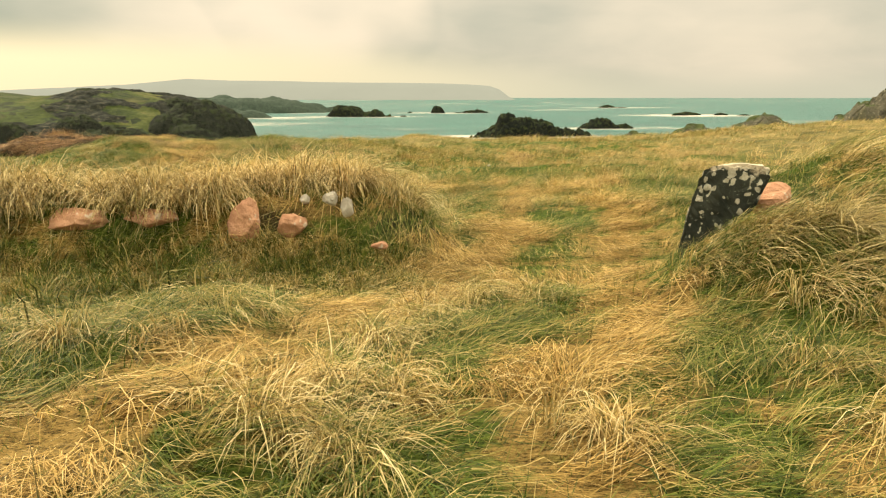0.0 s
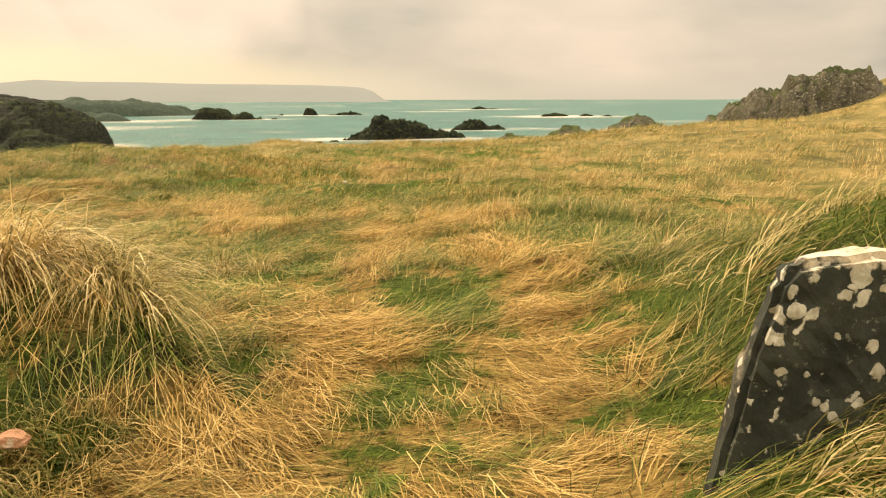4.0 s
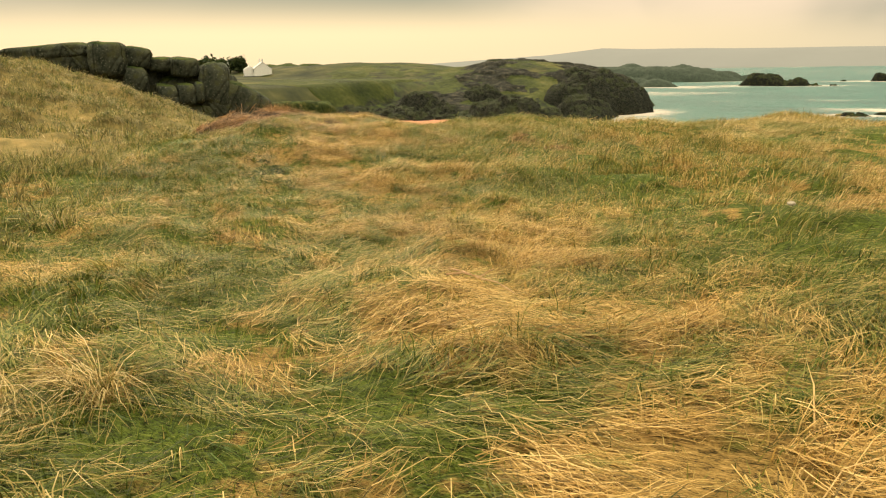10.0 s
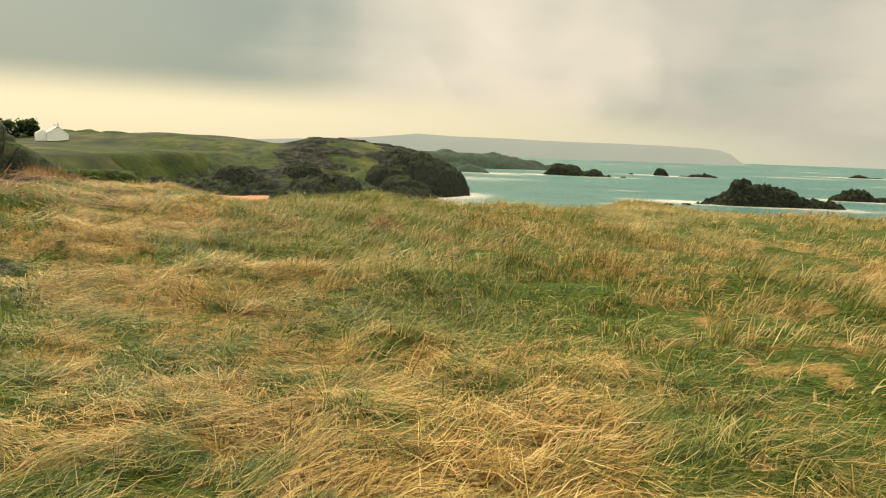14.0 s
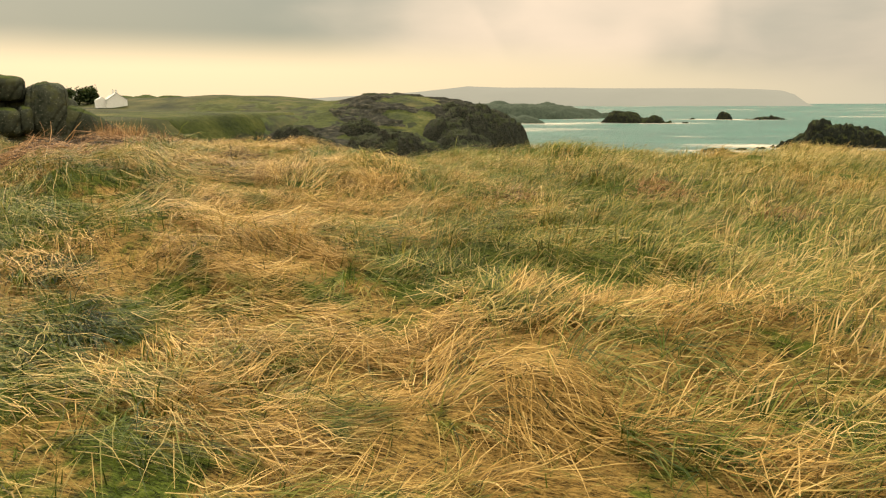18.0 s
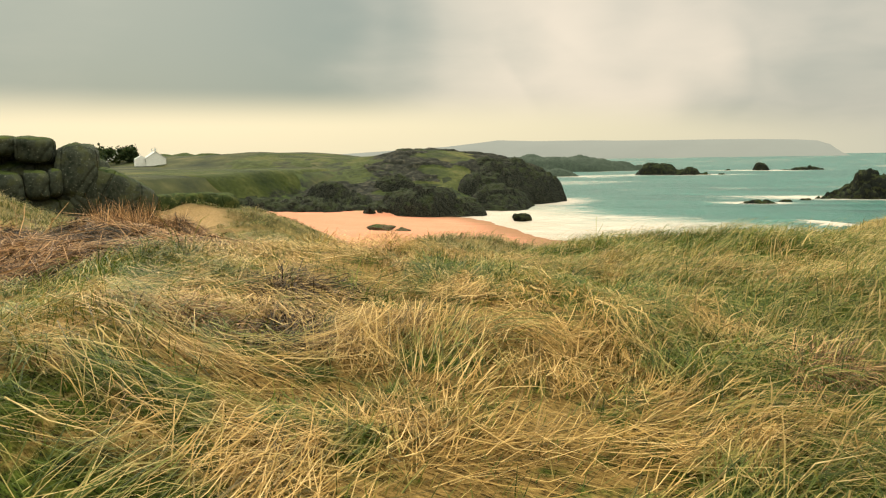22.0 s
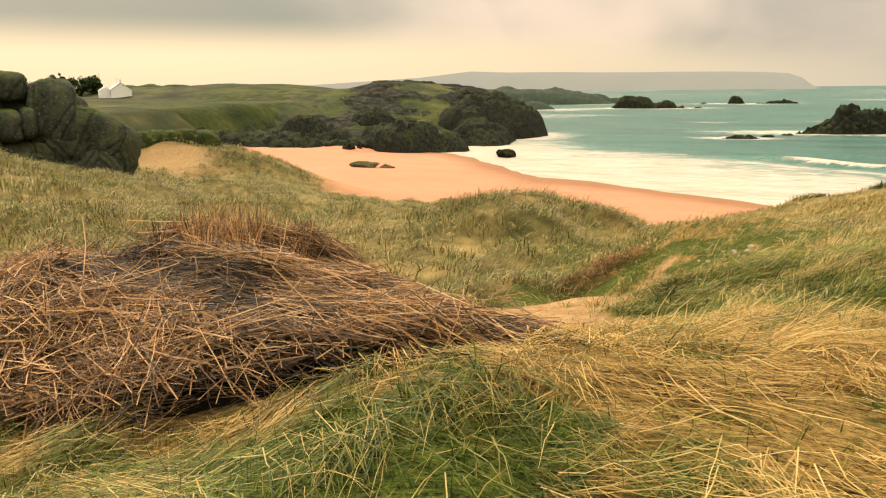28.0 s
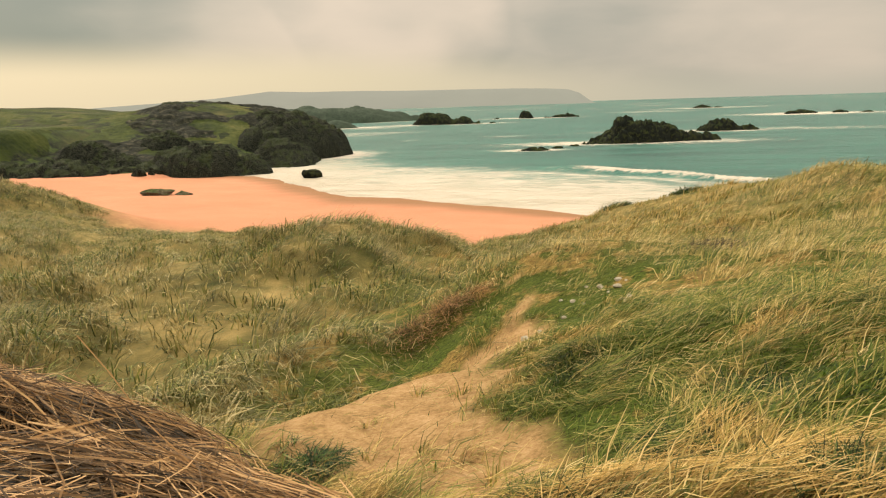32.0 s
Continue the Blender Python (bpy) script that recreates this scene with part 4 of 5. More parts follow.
def boulder_field(name, label, spots, seed, material, category="cliff"):
    """Jointed blocks piled along a shore; each block is a part of its own."""
    base = tagged(new(name), label, category)
    rng = np.random.default_rng(seed)
    shapes = [rock_mesh("block", (1, 1, 1), seed * 10 + i, 3, 0.3, 0.9) for i in range(6)]
    for me in shapes:
        me.materials.append(material)
    for x, y, s, sink in spots:
        ob = new("block", shapes[rng.integers(0, 6)])
        ob.parent = base
        ob.matrix_world = pose(x, y, float(height(x, y)) + s * sink, rng.uniform(-14, 14), rng.uniform(-14, 14), rng.uniform(0, 360)) @ Matrix.Diagonal((s * rng.uniform(0.8, 1.5), s * rng.uniform(0.7, 1.2), s * rng.uniform(0.6, 1.15), 1))
    return base


def shore_spots(n, x0, x1, d0, d1, s0, s1, seed, sink=0.15):
    rng = np.random.default_rng(seed)
    out = []
    for _ in range(n):
        x = rng.uniform(x0, x1)
        d = d0 + (d1 - d0) * rng.random() ** 1.4
        out.append((x, float(front_y(x)) + d, rng.uniform(s0, s1), sink))
    return out


boulder_field("shore_blocks", "small broken rocks at the back of the beach", shore_spots(46, -122, -66, -7, 2, 0.4, 1.2, 405, 0.1), 43, ROCK_DARK, "rocks")
boulder_field("fallen_blocks", "dark fallen blocks at the foot of the sea cliff", shore_spots(26, -88, -62, -7, 6, 0.8, 2.2, 401, -0.1), 41, ROCK_DARK, "rocks")
rock("beach_rock", (-66.6, 131.8, float(height(-66.6, 131.8)) + 0.0), (2.9, 1.6, 0.95), 5, ROCK_BROW, "low rounded rock half buried in the sand", 20, sub=4, blocky=0.15, rough=0.45)
rock("beach_rock", (-62.8, 133.0, float(height(-62.8, 133.0)) - 0.1), (1.5, 1.0, 0.75), 6, ROCK_BROW, "low dark rock half buried in the sand", 5, sub=4, blocky=0.15, rough=0.45)
rock("surf_rock", (-53.0, 171.0, -12.9), (2.1, 1.7, 1.9), 8, ROCK_SEA, "black boulder standing in the shallows", 10, sub=4, blocky=0.2, rough=0.35)

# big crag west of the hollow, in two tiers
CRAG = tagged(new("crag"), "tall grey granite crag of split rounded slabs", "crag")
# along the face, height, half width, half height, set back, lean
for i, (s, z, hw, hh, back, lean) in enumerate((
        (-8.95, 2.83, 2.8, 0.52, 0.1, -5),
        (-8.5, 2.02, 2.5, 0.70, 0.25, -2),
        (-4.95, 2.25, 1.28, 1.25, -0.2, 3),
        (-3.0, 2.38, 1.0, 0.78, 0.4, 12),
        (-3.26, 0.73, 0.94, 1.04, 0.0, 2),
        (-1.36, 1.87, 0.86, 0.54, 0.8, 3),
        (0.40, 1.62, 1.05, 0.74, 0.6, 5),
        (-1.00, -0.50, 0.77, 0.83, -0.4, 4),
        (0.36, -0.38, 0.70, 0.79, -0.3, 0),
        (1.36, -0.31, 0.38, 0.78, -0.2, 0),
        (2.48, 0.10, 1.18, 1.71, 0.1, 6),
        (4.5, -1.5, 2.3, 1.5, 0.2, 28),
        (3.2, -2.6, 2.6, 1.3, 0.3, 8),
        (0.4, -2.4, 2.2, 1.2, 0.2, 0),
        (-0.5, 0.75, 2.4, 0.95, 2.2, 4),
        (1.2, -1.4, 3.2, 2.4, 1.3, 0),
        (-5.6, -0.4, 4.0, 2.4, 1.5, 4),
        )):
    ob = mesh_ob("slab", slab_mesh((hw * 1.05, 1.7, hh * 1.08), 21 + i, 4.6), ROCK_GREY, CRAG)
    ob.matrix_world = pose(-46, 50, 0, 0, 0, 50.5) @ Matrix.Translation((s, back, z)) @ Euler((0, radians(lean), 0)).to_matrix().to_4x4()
mesh_ob("rock_core", crag_mesh("rock_core", (-66, -43), (30, 57), lumps([(-46.5, 51.2, 2.6, 2.6, 0.3, -3, 2.4), (-50.5, 47.5, 4.0, 3.4, 2.2, -3, 2.6), (-54.5, 42.5, 5.0, 4.6, 2.6, -2, 2.6), (-59, 36.5, 5, 5, 3.0, -2, 2.4)]),
                               -3.5, 0.5, 183, 0.8, 2.4, 0.4), ROCK_GREY, CRAG, "stepped jointed rock behind the slabs")

# ---- by the gap: standing stone and bank stones ----
def standing_stone():
    """A leaning slab with a slanted top, chipped edges."""
    bm = bmesh.new()
    prof = [(-0.37, -0.45), (0.20, -0.45), (0.22, 0.05), (0.33, 0.36), (0.37, 0.49), (0.31, 0.545), (0.05, 0.54), (-0.20, 0.475), (-0.26, 0.41), (-0.315, 0.08)]
    front = [bm.verts.new((x, -0.065, z)) for x, z in prof]
    back = [bm.verts.new((x * 0.97, 0.085, z * 0.98 + 0.005)) for x, z in prof]
    bm.faces.new(front), bm.faces.new(back[::-1])
    for i in range(len(prof)):
        j = (i + 1) % len(prof)
        bm.faces.new((front[j], front[i], back[i], back[j]))
    bmesh.ops.recalc_face_normals(bm, faces=bm.faces)
    bmesh.ops.bevel(bm, geom=list(bm.edges), offset=0.03, segments=2, affect="EDGES")
    bmesh.ops.triangulate(bm, faces=bm.faces)
    for _ in range(3):
        long = [e for e in bm.edges if e.calc_length() > 0.05]
        bmesh.ops.subdivide_edges(bm, edges=long, cuts=1)
        bmesh.ops.triangulate(bm, faces=bm.faces)
    for v in bm.verts:
        v.co += v.co.normalized() * 0.022 * noise.fractal(v.co * 5, 0.9, 2, 4) + Vector((0, 0.012 * noise.noise(v.co * 22), 0))
    me = bpy.data.meshes.new("standing_stone")
    bm.to_mesh(me)
    bm.free()
    return me


def stone_material():
    m = Mat("lichened_stone", 0.9, spec=0.2)
    oc = m.objcoord()
    n = m.noise(6, 6, 0.65, oc)
    base = m.ramp(n, [(0.3, (0.012, 0.014, 0.010)), (0.7, (0.055, 0.056, 0.040))])
    warp = m.node("ShaderNodeVectorMath")
    warp.operation = "ADD"
    wn = m.node("ShaderNodeTexNoise")
    wn.inputs["Scale"].default_value, wn.inputs["Detail"].default_value = 14, 4
    m.link(oc, wn.inputs["Vector"])
    sc = m.node("ShaderNodeVectorMath")
    sc.operation = "SCALE"
    sc.inputs["Scale"].default_value = 0.11
    m.link(wn.outputs["Color"], sc.inputs[0])
    m.link(oc, warp.inputs[0]), m.link(sc.outputs[0], warp.inputs[1])
    sep = m.node("ShaderNodeSeparateXYZ")
    m.link(oc, sep.inputs[0])
    up = sep.outputs[2]
    spots = m.voronoi(13, warp.outputs[0])
    size = m.op("ADD", m.op("MULTIPLY", m.noise(5, 2, 0.5, oc), 0.48), m.op("MULTIPLY", up, 0.30))
    lich = m.range(m.op("SUBTRACT", size, spots), -0.03, 0.03)
    fine = m.range(m.op("SUBTRACT", m.noise(26, 4, 0.7, oc), 0.0), 0.60, 0.66)
    c = m.mix(m.op("MULTIPLY", fine, 0.55), base, (0.20, 0.20, 0.14))
    c = m.mix(m.op("MULTIPLY", lich, 0.9), c, m.ramp(m.noise(18, 3, 0.6, oc), [(0.35, (0.30, 0.26, 0.17)), (0.6, (0.56, 0.50, 0.38))]))
    crust = m.range(m.op("ADD", up, m.op("MULTIPLY", m.op("SUBTRACT", m.noise(9, 5, 0.65, oc), 0.5), 0.30)), 0.475, 0.52)
    edge = m.range(m.op("ADD", m.op("SUBTRACT", sep.outputs[0], m.op("MULTIPLY", m.op("SUBTRACT", up, 0.41), 0.155)), m.op("MULTIPLY", m.op("SUBTRACT", n, 0.5), 0.08)), -0.262, -0.280)
    c = m.mix(m.op("MAXIMUM", crust, m.op("MULTIPLY", edge, 0.8)), c, m.ramp(m.noise(12, 4, 0.6, oc), [(0.35, (0.34, 0.26, 0.165)), (0.62, (0.60, 0.50, 0.36))]))
    m.color(c)
    m.bump(m.op("ADD", n, m.op("MULTIPLY", lich, 0.3)), 0.6, 0.03)
    return m.m


STONE = tagged(mesh_ob("standing_stone", standing_stone(), stone_material()), "dark upright slab crusted with pale lichen, sunk in grass", "stone")
STONE.matrix_world = pose(2.22, 5.72, 0.46, 0, 5, -19) @ Matrix.Diagonal((0.84, 1, 1, 1))
rock("bank_stone", (2.74, 6.0, 0.64), (0.26, 0.16, 0.17), 41, ROCK_PINK, "small pinkish stone lying in the bank grass", 20, "bank stones", 3, category="stone")
for at, size, turn, sd, lab in (((-3.68, 7.12, 0.30), (0.32, 0.22, 0.15), 4, 42, "rounded pink granite boulder in the grass"),
                               ((-2.98, 7.12, 0.31), (0.29, 0.18, 0.10), -6, 43, "low pink granite boulder in the grass"),
                               ((-1.98, 6.98, 0.30), (0.20, 0.16, 0.24), 10, 44, "pink granite boulder leaning in the bank"),
                               ((-1.52, 6.95, 0.26), (0.16, 0.13, 0.13), 0, 45, "small pink granite boulder in the grass")):
    rock("boulder", at, size, sd, ROCK_PINK, lab, turn, "pink boulders", 5, 0.30, 0.25, "boulder")
for at, size, sd in (((-0.96, 6.86, 0.46), (0.07, 0.06, 0.10), 46), ((-1.14, 6.98, 0.53), (0.09, 0.07, 0.08), 47), ((-1.40, 7.02, 0.52), (0.06, 0.05, 0.05), 48)):
    rock("wall_stone", at, size, sd, ROCK_PALE, "pale lichened stone in the face of the bank", 20, "bank stones", 3, category="stone")
rock("cobble", (-0.63, 6.64, 0.13), (0.10, 0.05, 0.045), 49, ROCK_PINK, "small pink stone at the foot of the bank", 12, "bank stones", 3, category="stone")


# ---- far house, shed and trees ----
WALL_WHITE = plain_material("whitewashed_render", (0.66, 0.62, 0.54), (0.8, 0.77, 0.69), 2.0)
SLATE = plain_material("grey_slate", (0.42, 0.40, 0.35), (0.56, 0.53, 0.47), 1.5)
GLASS_DARK = plain_material("dark_window_glass", (0.05, 0.055, 0.06), (0.08, 0.085, 0.09), 1.0, 0.1, 0.0)


def box(sx, sy, sz, cx=0, cy=0, cz=0):
    bm = bmesh.new()
    bmesh.ops.create_cube(bm, size=1.0)
    for v in bm.verts:
        v.co = Vector((v.co.x * sx + cx, v.co.y * sy + cy, v.co.z * sz + cz))
    bmesh.ops.bevel(bm, geom=list(bm.edges), offset=min(sx, sy, sz) * 0.06, segments=1, affect="EDGES")
    return bm


def gable(sx, sy, eave, ridge):
    """Walls of a gabled house; the ridge runs along x."""
    bm = bmesh.new()
    a = [bm.verts.new(p) for p in ((-sx, -sy, -1), (sx, -sy, -1), (sx, sy, -1), (-sx, sy, -1), (-sx, -sy, eave), (sx, -sy, eave), (sx, sy, eave), (-sx, sy, eave), (-sx, 0, ridge), (sx, 0, ridge))]
    for f in ((0, 1, 5, 4), (2, 3, 7, 6), (1, 2, 6, 9, 5), (3, 0, 4, 8, 7), (4, 5, 9, 8), (6, 7, 8, 9)):
        bm.faces.new([a[i] for i in f])
    return bm


def roof(sx, sy, eave, ridge):
    bm = bmesh.new()
    for s in (-1, 1):
        lo = [bm.verts.new((x * (sx + 0.15), s * (sy + 0.25), eave - 0.1 + h)) for x, h in ((-1, 0), (1, 0), (1, 0.14), (-1, 0.14))]
        hi = [bm.verts.new((x * (sx + 0.15), 0, ridge + 0.05 + h)) for x, h in ((-1, 0), (1, 0), (1, 0.14), (-1, 0.14))]
        for i in range(4):
            j = (i + 1) % 4
            bm.faces.new((lo[i], lo[j], hi[j], hi[i]))
        bm.faces.new(lo[::-1]), bm.faces.new(hi)
    bmesh.ops.recalc_face_normals(bm, faces=bm.faces)
    return bm


def make_house(at, turn):
    h = new("house")
    part("wall", gable(5.0, 4.0, 2.2, 5.0), WALL_WHITE, h)
    part("roof", roof(5.0, 4.0, 2.2, 5.0), SLATE, h, "pale grey slate roof")
    for x in (-4.5, 4.5):
        c = part("chimney", box(0.9, 0.7, 1.7, x, 0, 5.6), WALL_WHITE, h)
        part("chimney_pot", box(0.3, 0.3, 0.5, x, 0, 6.6), SLATE, c, "clay chimney pot")
    for x in (-3.0, 3.0):
        part("window", box(1.0, 0.12, 1.2, x, -4.02, 1.4), GLASS_DARK, h)
    part("door", box(1.0, 0.12, 2.0, 0, -4.02, 1.0), SLATE, h)
    part("annexe", gable(2.2, 2.4, 2.2, 3.6), WALL_WHITE, h, "low whitewashed annexe").matrix_world = pose(1.0, -5.6, 0)
    h.matrix_world = pose(*at, 0, 0, turn) @ Matrix.Diagonal((0.78, 0.78, 0.78, 1))
    return tagged(h, "whitewashed gabled cottage with chimneys on a hill", "house")


HX, HY = -192.5, 209.0
make_house((HX, HY, float(height(HX, HY)) + 0.2), -38)
shed = new("shed")
part("wall", gable(3.0, 1.8, 2.0, 2.9), WALL_WHITE, shed)
part("roof", roof(3.0, 1.8, 2.0, 2.9), SLATE, shed)
shed.matrix_world = pose(-220.9, 218.5, float(height(-220.9, 218.5)) + 0.9, 0, 0, 40)
tagged(shed, "small pale outbuilding among trees", "shed")
LEAF = blade_material("tree_leaves", [(0.0, (0.015, 0.03, 0.008)), (0.6, (0.04, 0.06, 0.015)), (1.0, (0.075, 0.085, 0.025))], 0, 0)
BARK = plain_material("bark", (0.05, 0.04, 0.03), (0.11, 0.09, 0.065), 6.0)


def make_tree(at, size, seed):
    rng = np.random.default_rng(seed)
    t = new("tree")
    bm = bmesh.new()
    bmesh.ops.create_cone(bm, segments=8, radius1=0.3, radius2=0.08, depth=3.2, cap_ends=True)
    for v in bm.verts:
        v.co.z += 1.4
    for k in range(6):
        a, l = k * 1.05, rng.uniform(1.2, 2.0)
        m = Matrix.Translation((0, 0, 1.6 + 0.2 * k)) @ Euler((0, radians(55), a)).to_matrix().to_4x4() @ Matrix.Translation((0, 0, l / 2))
        bmesh.ops.create_cone(bm, segments=6, radius1=0.09, radius2=0.03, depth=l, matrix=m)
    part("trunk", bm, BARK, t)
    n = 5200
    c = rng.normal(size=(26, 3)) * (1.6, 1.6, 0.8) + (0, 0, 2.3)
    p = c[rng.integers(0, 26, n)] + rng.normal(size=(n, 3)) * 0.55
    u, w = rng.normal(size=(n, 3)) * 0.24, rng.normal(size=(n, 3)) * 0.19
    V = np.stack([p - u, p + w, p + u, p - w], 1).reshape(-1, 3)
    mesh_ob("crown", mesh_np("crown", V, np.arange(4 * n).reshape(-1, 4), smooth=False), LEAF, t)
    t.matrix_world = pose(*at) @ Matrix.Diagonal((size, size, size, 1))
    return tagged(t, "wind-bent dark green tree beside a cottage", "tree", "trees by the cottage")


for (x, y), s, sd in (((-214.5, 204.7), 1.5, 1), ((-210.2, 215.2), 1.15, 2), ((-220, 198.4), 0.8, 3)):
    make_tree((x, y, float(height(x, y)) - 0.2), s, sd)


# ---- grass ----
def lane_x(y):
    return np.interp(y, [-5, 4, 6.5, 9, 12, 15, 19, 22, 26, 31.7, 36], [0.2, 0.9, 1.7, 1.6, 0.0, -2.0, -6.5, -9.0, -10.8, -12, -10.5])


def blades(name, n, region, length, width, lean, head, spread, material, label, keep=None, seg=3, seed=1, droop=1.0, lift=0.0, zfun=None, hug=False):
    """n curved blades, each a tapering strip, standing on the ground in a region (x0, x1, y0, y1)."""
    rng = np.random.default_rng(seed)
    x, y = rng.uniform(region[0], region[1], n), rng.uniform(region[2], region[3], n)
    x = x + lane_x(y)
    if keep is not None:
        k = rng.random(n) < keep(x, y)
        x, y = x[k], y[k]
    n = len(x)
    lay = rng.random(n)
    z = (zfun or height)(x, y) - 0.015 + lift * lay
    hd = radians(head) + radians(spread) * rng.normal(size=n) + 3.2 * (fbm(x, y, 1.7, 2, 201) - 0.5) + (2.6 * (vnoise(x, y, 0.4, 205) - 0.5) if hug else 0)
    L = length * rng.uniform(0.55, 1.25, n) * (0.7 + 0.6 * fbm(x, y, 0.9, 2, 203))
    ln = np.clip(lean + 0.22 * rng.normal(size=n), 0.05, 1.5)
    cx, cy = np.cos(hd), np.sin(hd)
    px, py, pz = x.copy(), y.copy(), z.copy()
    rows = []
    side = np.stack([-cy, cx, 0.25 * rng.normal(size=n)], 1)
    for s in range(seg + 1):
        t = s / seg
        w = width * (1 - t ** 1.6) * 0.5 + 0.0006
        c = np.stack([px, py, pz], 1)
        rows += [c - side * w, c + side * w]
        ang = ln + droop * t * 1.25
        px, py, pz = px + cx * np.sin(ang) * L / seg, py + cy * np.sin(ang) * L / seg, pz + np.cos(ang) * L / seg
        pz = np.maximum(pz, z + 0.012) if not hug else height(px, py) + lift * (0.15 + 0.85 * lay) * (0.35 + 1.3 * vnoise(x, y, 0.4, 207)) * (1 - (2 * t - 0.7) ** 2 * 0.5)
    V = np.stack(rows, 1)
    k = 2 * (seg + 1)
    F = np.array([[2 * s, 2 * s + 1, 2 * s + 3, 2 * s + 2] for s in range(seg)])
    faces = (np.arange(n)[:, None, None] * k + F[None]).reshape(-1, 4)
    me = mesh_np(name, V.reshape(-1, 3), faces, attrs=dict(trod=np.repeat(trod(x, y), k)))
    return tagged(mesh_ob(name, me, material), label, "grass", kind="stuff")


STRAW = blade_material("straw_blades", [(0.0, (0.08, 0.060, 0.014)), (0.2, (0.26, 0.16, 0.038)), (0.65, (0.56, 0.35, 0.098)), (1.0, (0.82, 0.58, 0.24))], 0.042, 0.9)
STRAW_PALE = blade_material("bleached_blades", [(0.0, (0.10, 0.085, 0.025)), (0.2, (0.30, 0.21, 0.07)), (0.6, (0.62, 0.44, 0.17)), (1.0, (0.88, 0.70, 0.38))], -0.05, 0.4)
GREEN = blade_material("green_blades", [(0.0, (0.05, 0.06, 0.012)), (0.5, (0.15, 0.17, 0.028)), (0.84, (0.36, 0.28, 0.07)), (1.0, (0.62, 0.44, 0.16))], 0.07, 0.95)
MARRAM = blade_material("marram_blades", [(0.0, (0.06, 0.06, 0.02)), (0.45, (0.21, 0.18, 0.068)), (0.8, (0.38, 0.30, 0.125)), (1.0, (0.58, 0.46, 0.24))], 0.01, 0.6)
SEDGE = blade_material("sedge_blades", [(0.0, (0.08, 0.08, 0.02)), (0.4, (0.28, 0.22, 0.06)), (0.72, (0.52, 0.36, 0.118)), (1.0, (0.76, 0.55, 0.245))], 0.005, 0.85)
DUNE = blade_material("dune_blades", [(0.0, (0.14, 0.10, 0.03)), (0.4, (0.36, 0.24, 0.075)), (0.75, (0.58, 0.385, 0.14)), (1.0, (0.76, 0.55, 0.26))], 0.0, 0.75)
BROWN = blade_material("dead_stalks", [(0.0, (0.03, 0.018, 0.008)), (0.35, (0.13, 0.070, 0.028)), (0.7, (0.42, 0.225, 0.088)), (1.0, (0.74, 0.46, 0.22))], 0, 0)
DARK_GREEN = blade_material("rush_blades", [(0.0, (0.006, 0.014, 0.004)), (0.6, (0.030, 0.060, 0.010)), (1.0, (0.12, 0.15, 0.03))], 0, 0)
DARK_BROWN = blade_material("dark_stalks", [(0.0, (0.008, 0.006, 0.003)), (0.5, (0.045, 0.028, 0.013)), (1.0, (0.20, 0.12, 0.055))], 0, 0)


def near(x, y, r0, r1):
    return sstep(r1, r0, np.abs(x - lane_x(y)))



def tussocks(name, x, y, per, length, width, material, label, radius=0.09, wind=0.55, seg=3, seed=1, lean=0.45, droop=1.7, head=-15, zfun=None):
    """Clumps of arching blades that lean with the wind, one clump at each (x, y)."""
    rng = np.random.default_rng(seed)
    n = len(x)
    big = rng.uniform(0.65, 1.3, n)
    x, y, big = np.repeat(x, per), np.repeat(y, per), np.repeat(big, per)
    n = len(x)
    a = rng.uniform(0, 2 * math.pi, n)
    r = radius * np.sqrt(rng.random(n)) * big
    bx, by = x + r * np.cos(a), y + r * np.sin(a)
    wd = radians(head) + 2.6 * (fbm(x, y, 2.6, 2, 211) - 0.5)
    dx, dy = np.cos(a) + wind * 2.2 * np.cos(wd) + 0.3 * rng.normal(size=n), np.sin(a) + wind * 2.2 * np.sin(wd) + 0.3 * rng.normal(size=n)
    nrm = np.hypot(dx, dy) + 1e-6
    dx, dy = dx / nrm, dy / nrm
    z = (zfun or height)(bx, by) - 0.02
    L = length * big * rng.uniform(0.55, 1.2, n)
    ln = np.clip(lean + 0.25 * rng.normal(size=n), 0.05, 1.4)
    dr = droop * rng.uniform(0.6, 1.3, n)
    px, py, pz = bx, by, z.copy()
    side = np.stack([-dy, dx, 0.3 * rng.normal(size=n)], 1)
    rows = []
    for s in range(seg + 1):
        t = s / seg
        w = width * (1 - t ** 1.8) * 0.5 + 0.0006
        c = np.stack([px, py, pz], 1)
        rows += [c - side * w, c + side * w]
        ang = np.minimum(ln + dr * t, 2.6)
        px, py, pz = px + dx * np.sin(ang) * L / seg, py + dy * np.sin(ang) * L / seg, pz + np.cos(ang) * L / seg
        pz = np.maximum(pz, z - 0.25)
    k = 2 * (seg + 1)
    F = np.array([[2 * s, 2 * s + 1, 2 * s + 3, 2 * s + 2] for s in range(seg)])
    faces = (np.arange(n)[:, None, None] * k + F[None]).reshape(-1, 4)
    me = mesh_np(name, np.stack(rows, 1).reshape(-1, 3), faces, attrs=dict(trod=np.repeat(trod(bx, by), k)))
    return tagged(mesh_ob(name, me, material), label, "grass", kind="stuff")


def scatter(n, region, keep, seed):
    rng = np.random.default_rng(seed)
    x, y = rng.uniform(region[0], region[1], n), rng.uniform(region[2], region[3], n)
    k = rng.random(n) < keep(x, y)
    return x[k], y[k]


def off(x, y):
    """How far to the right of the trodden line."""
    return x - lane_x(y)


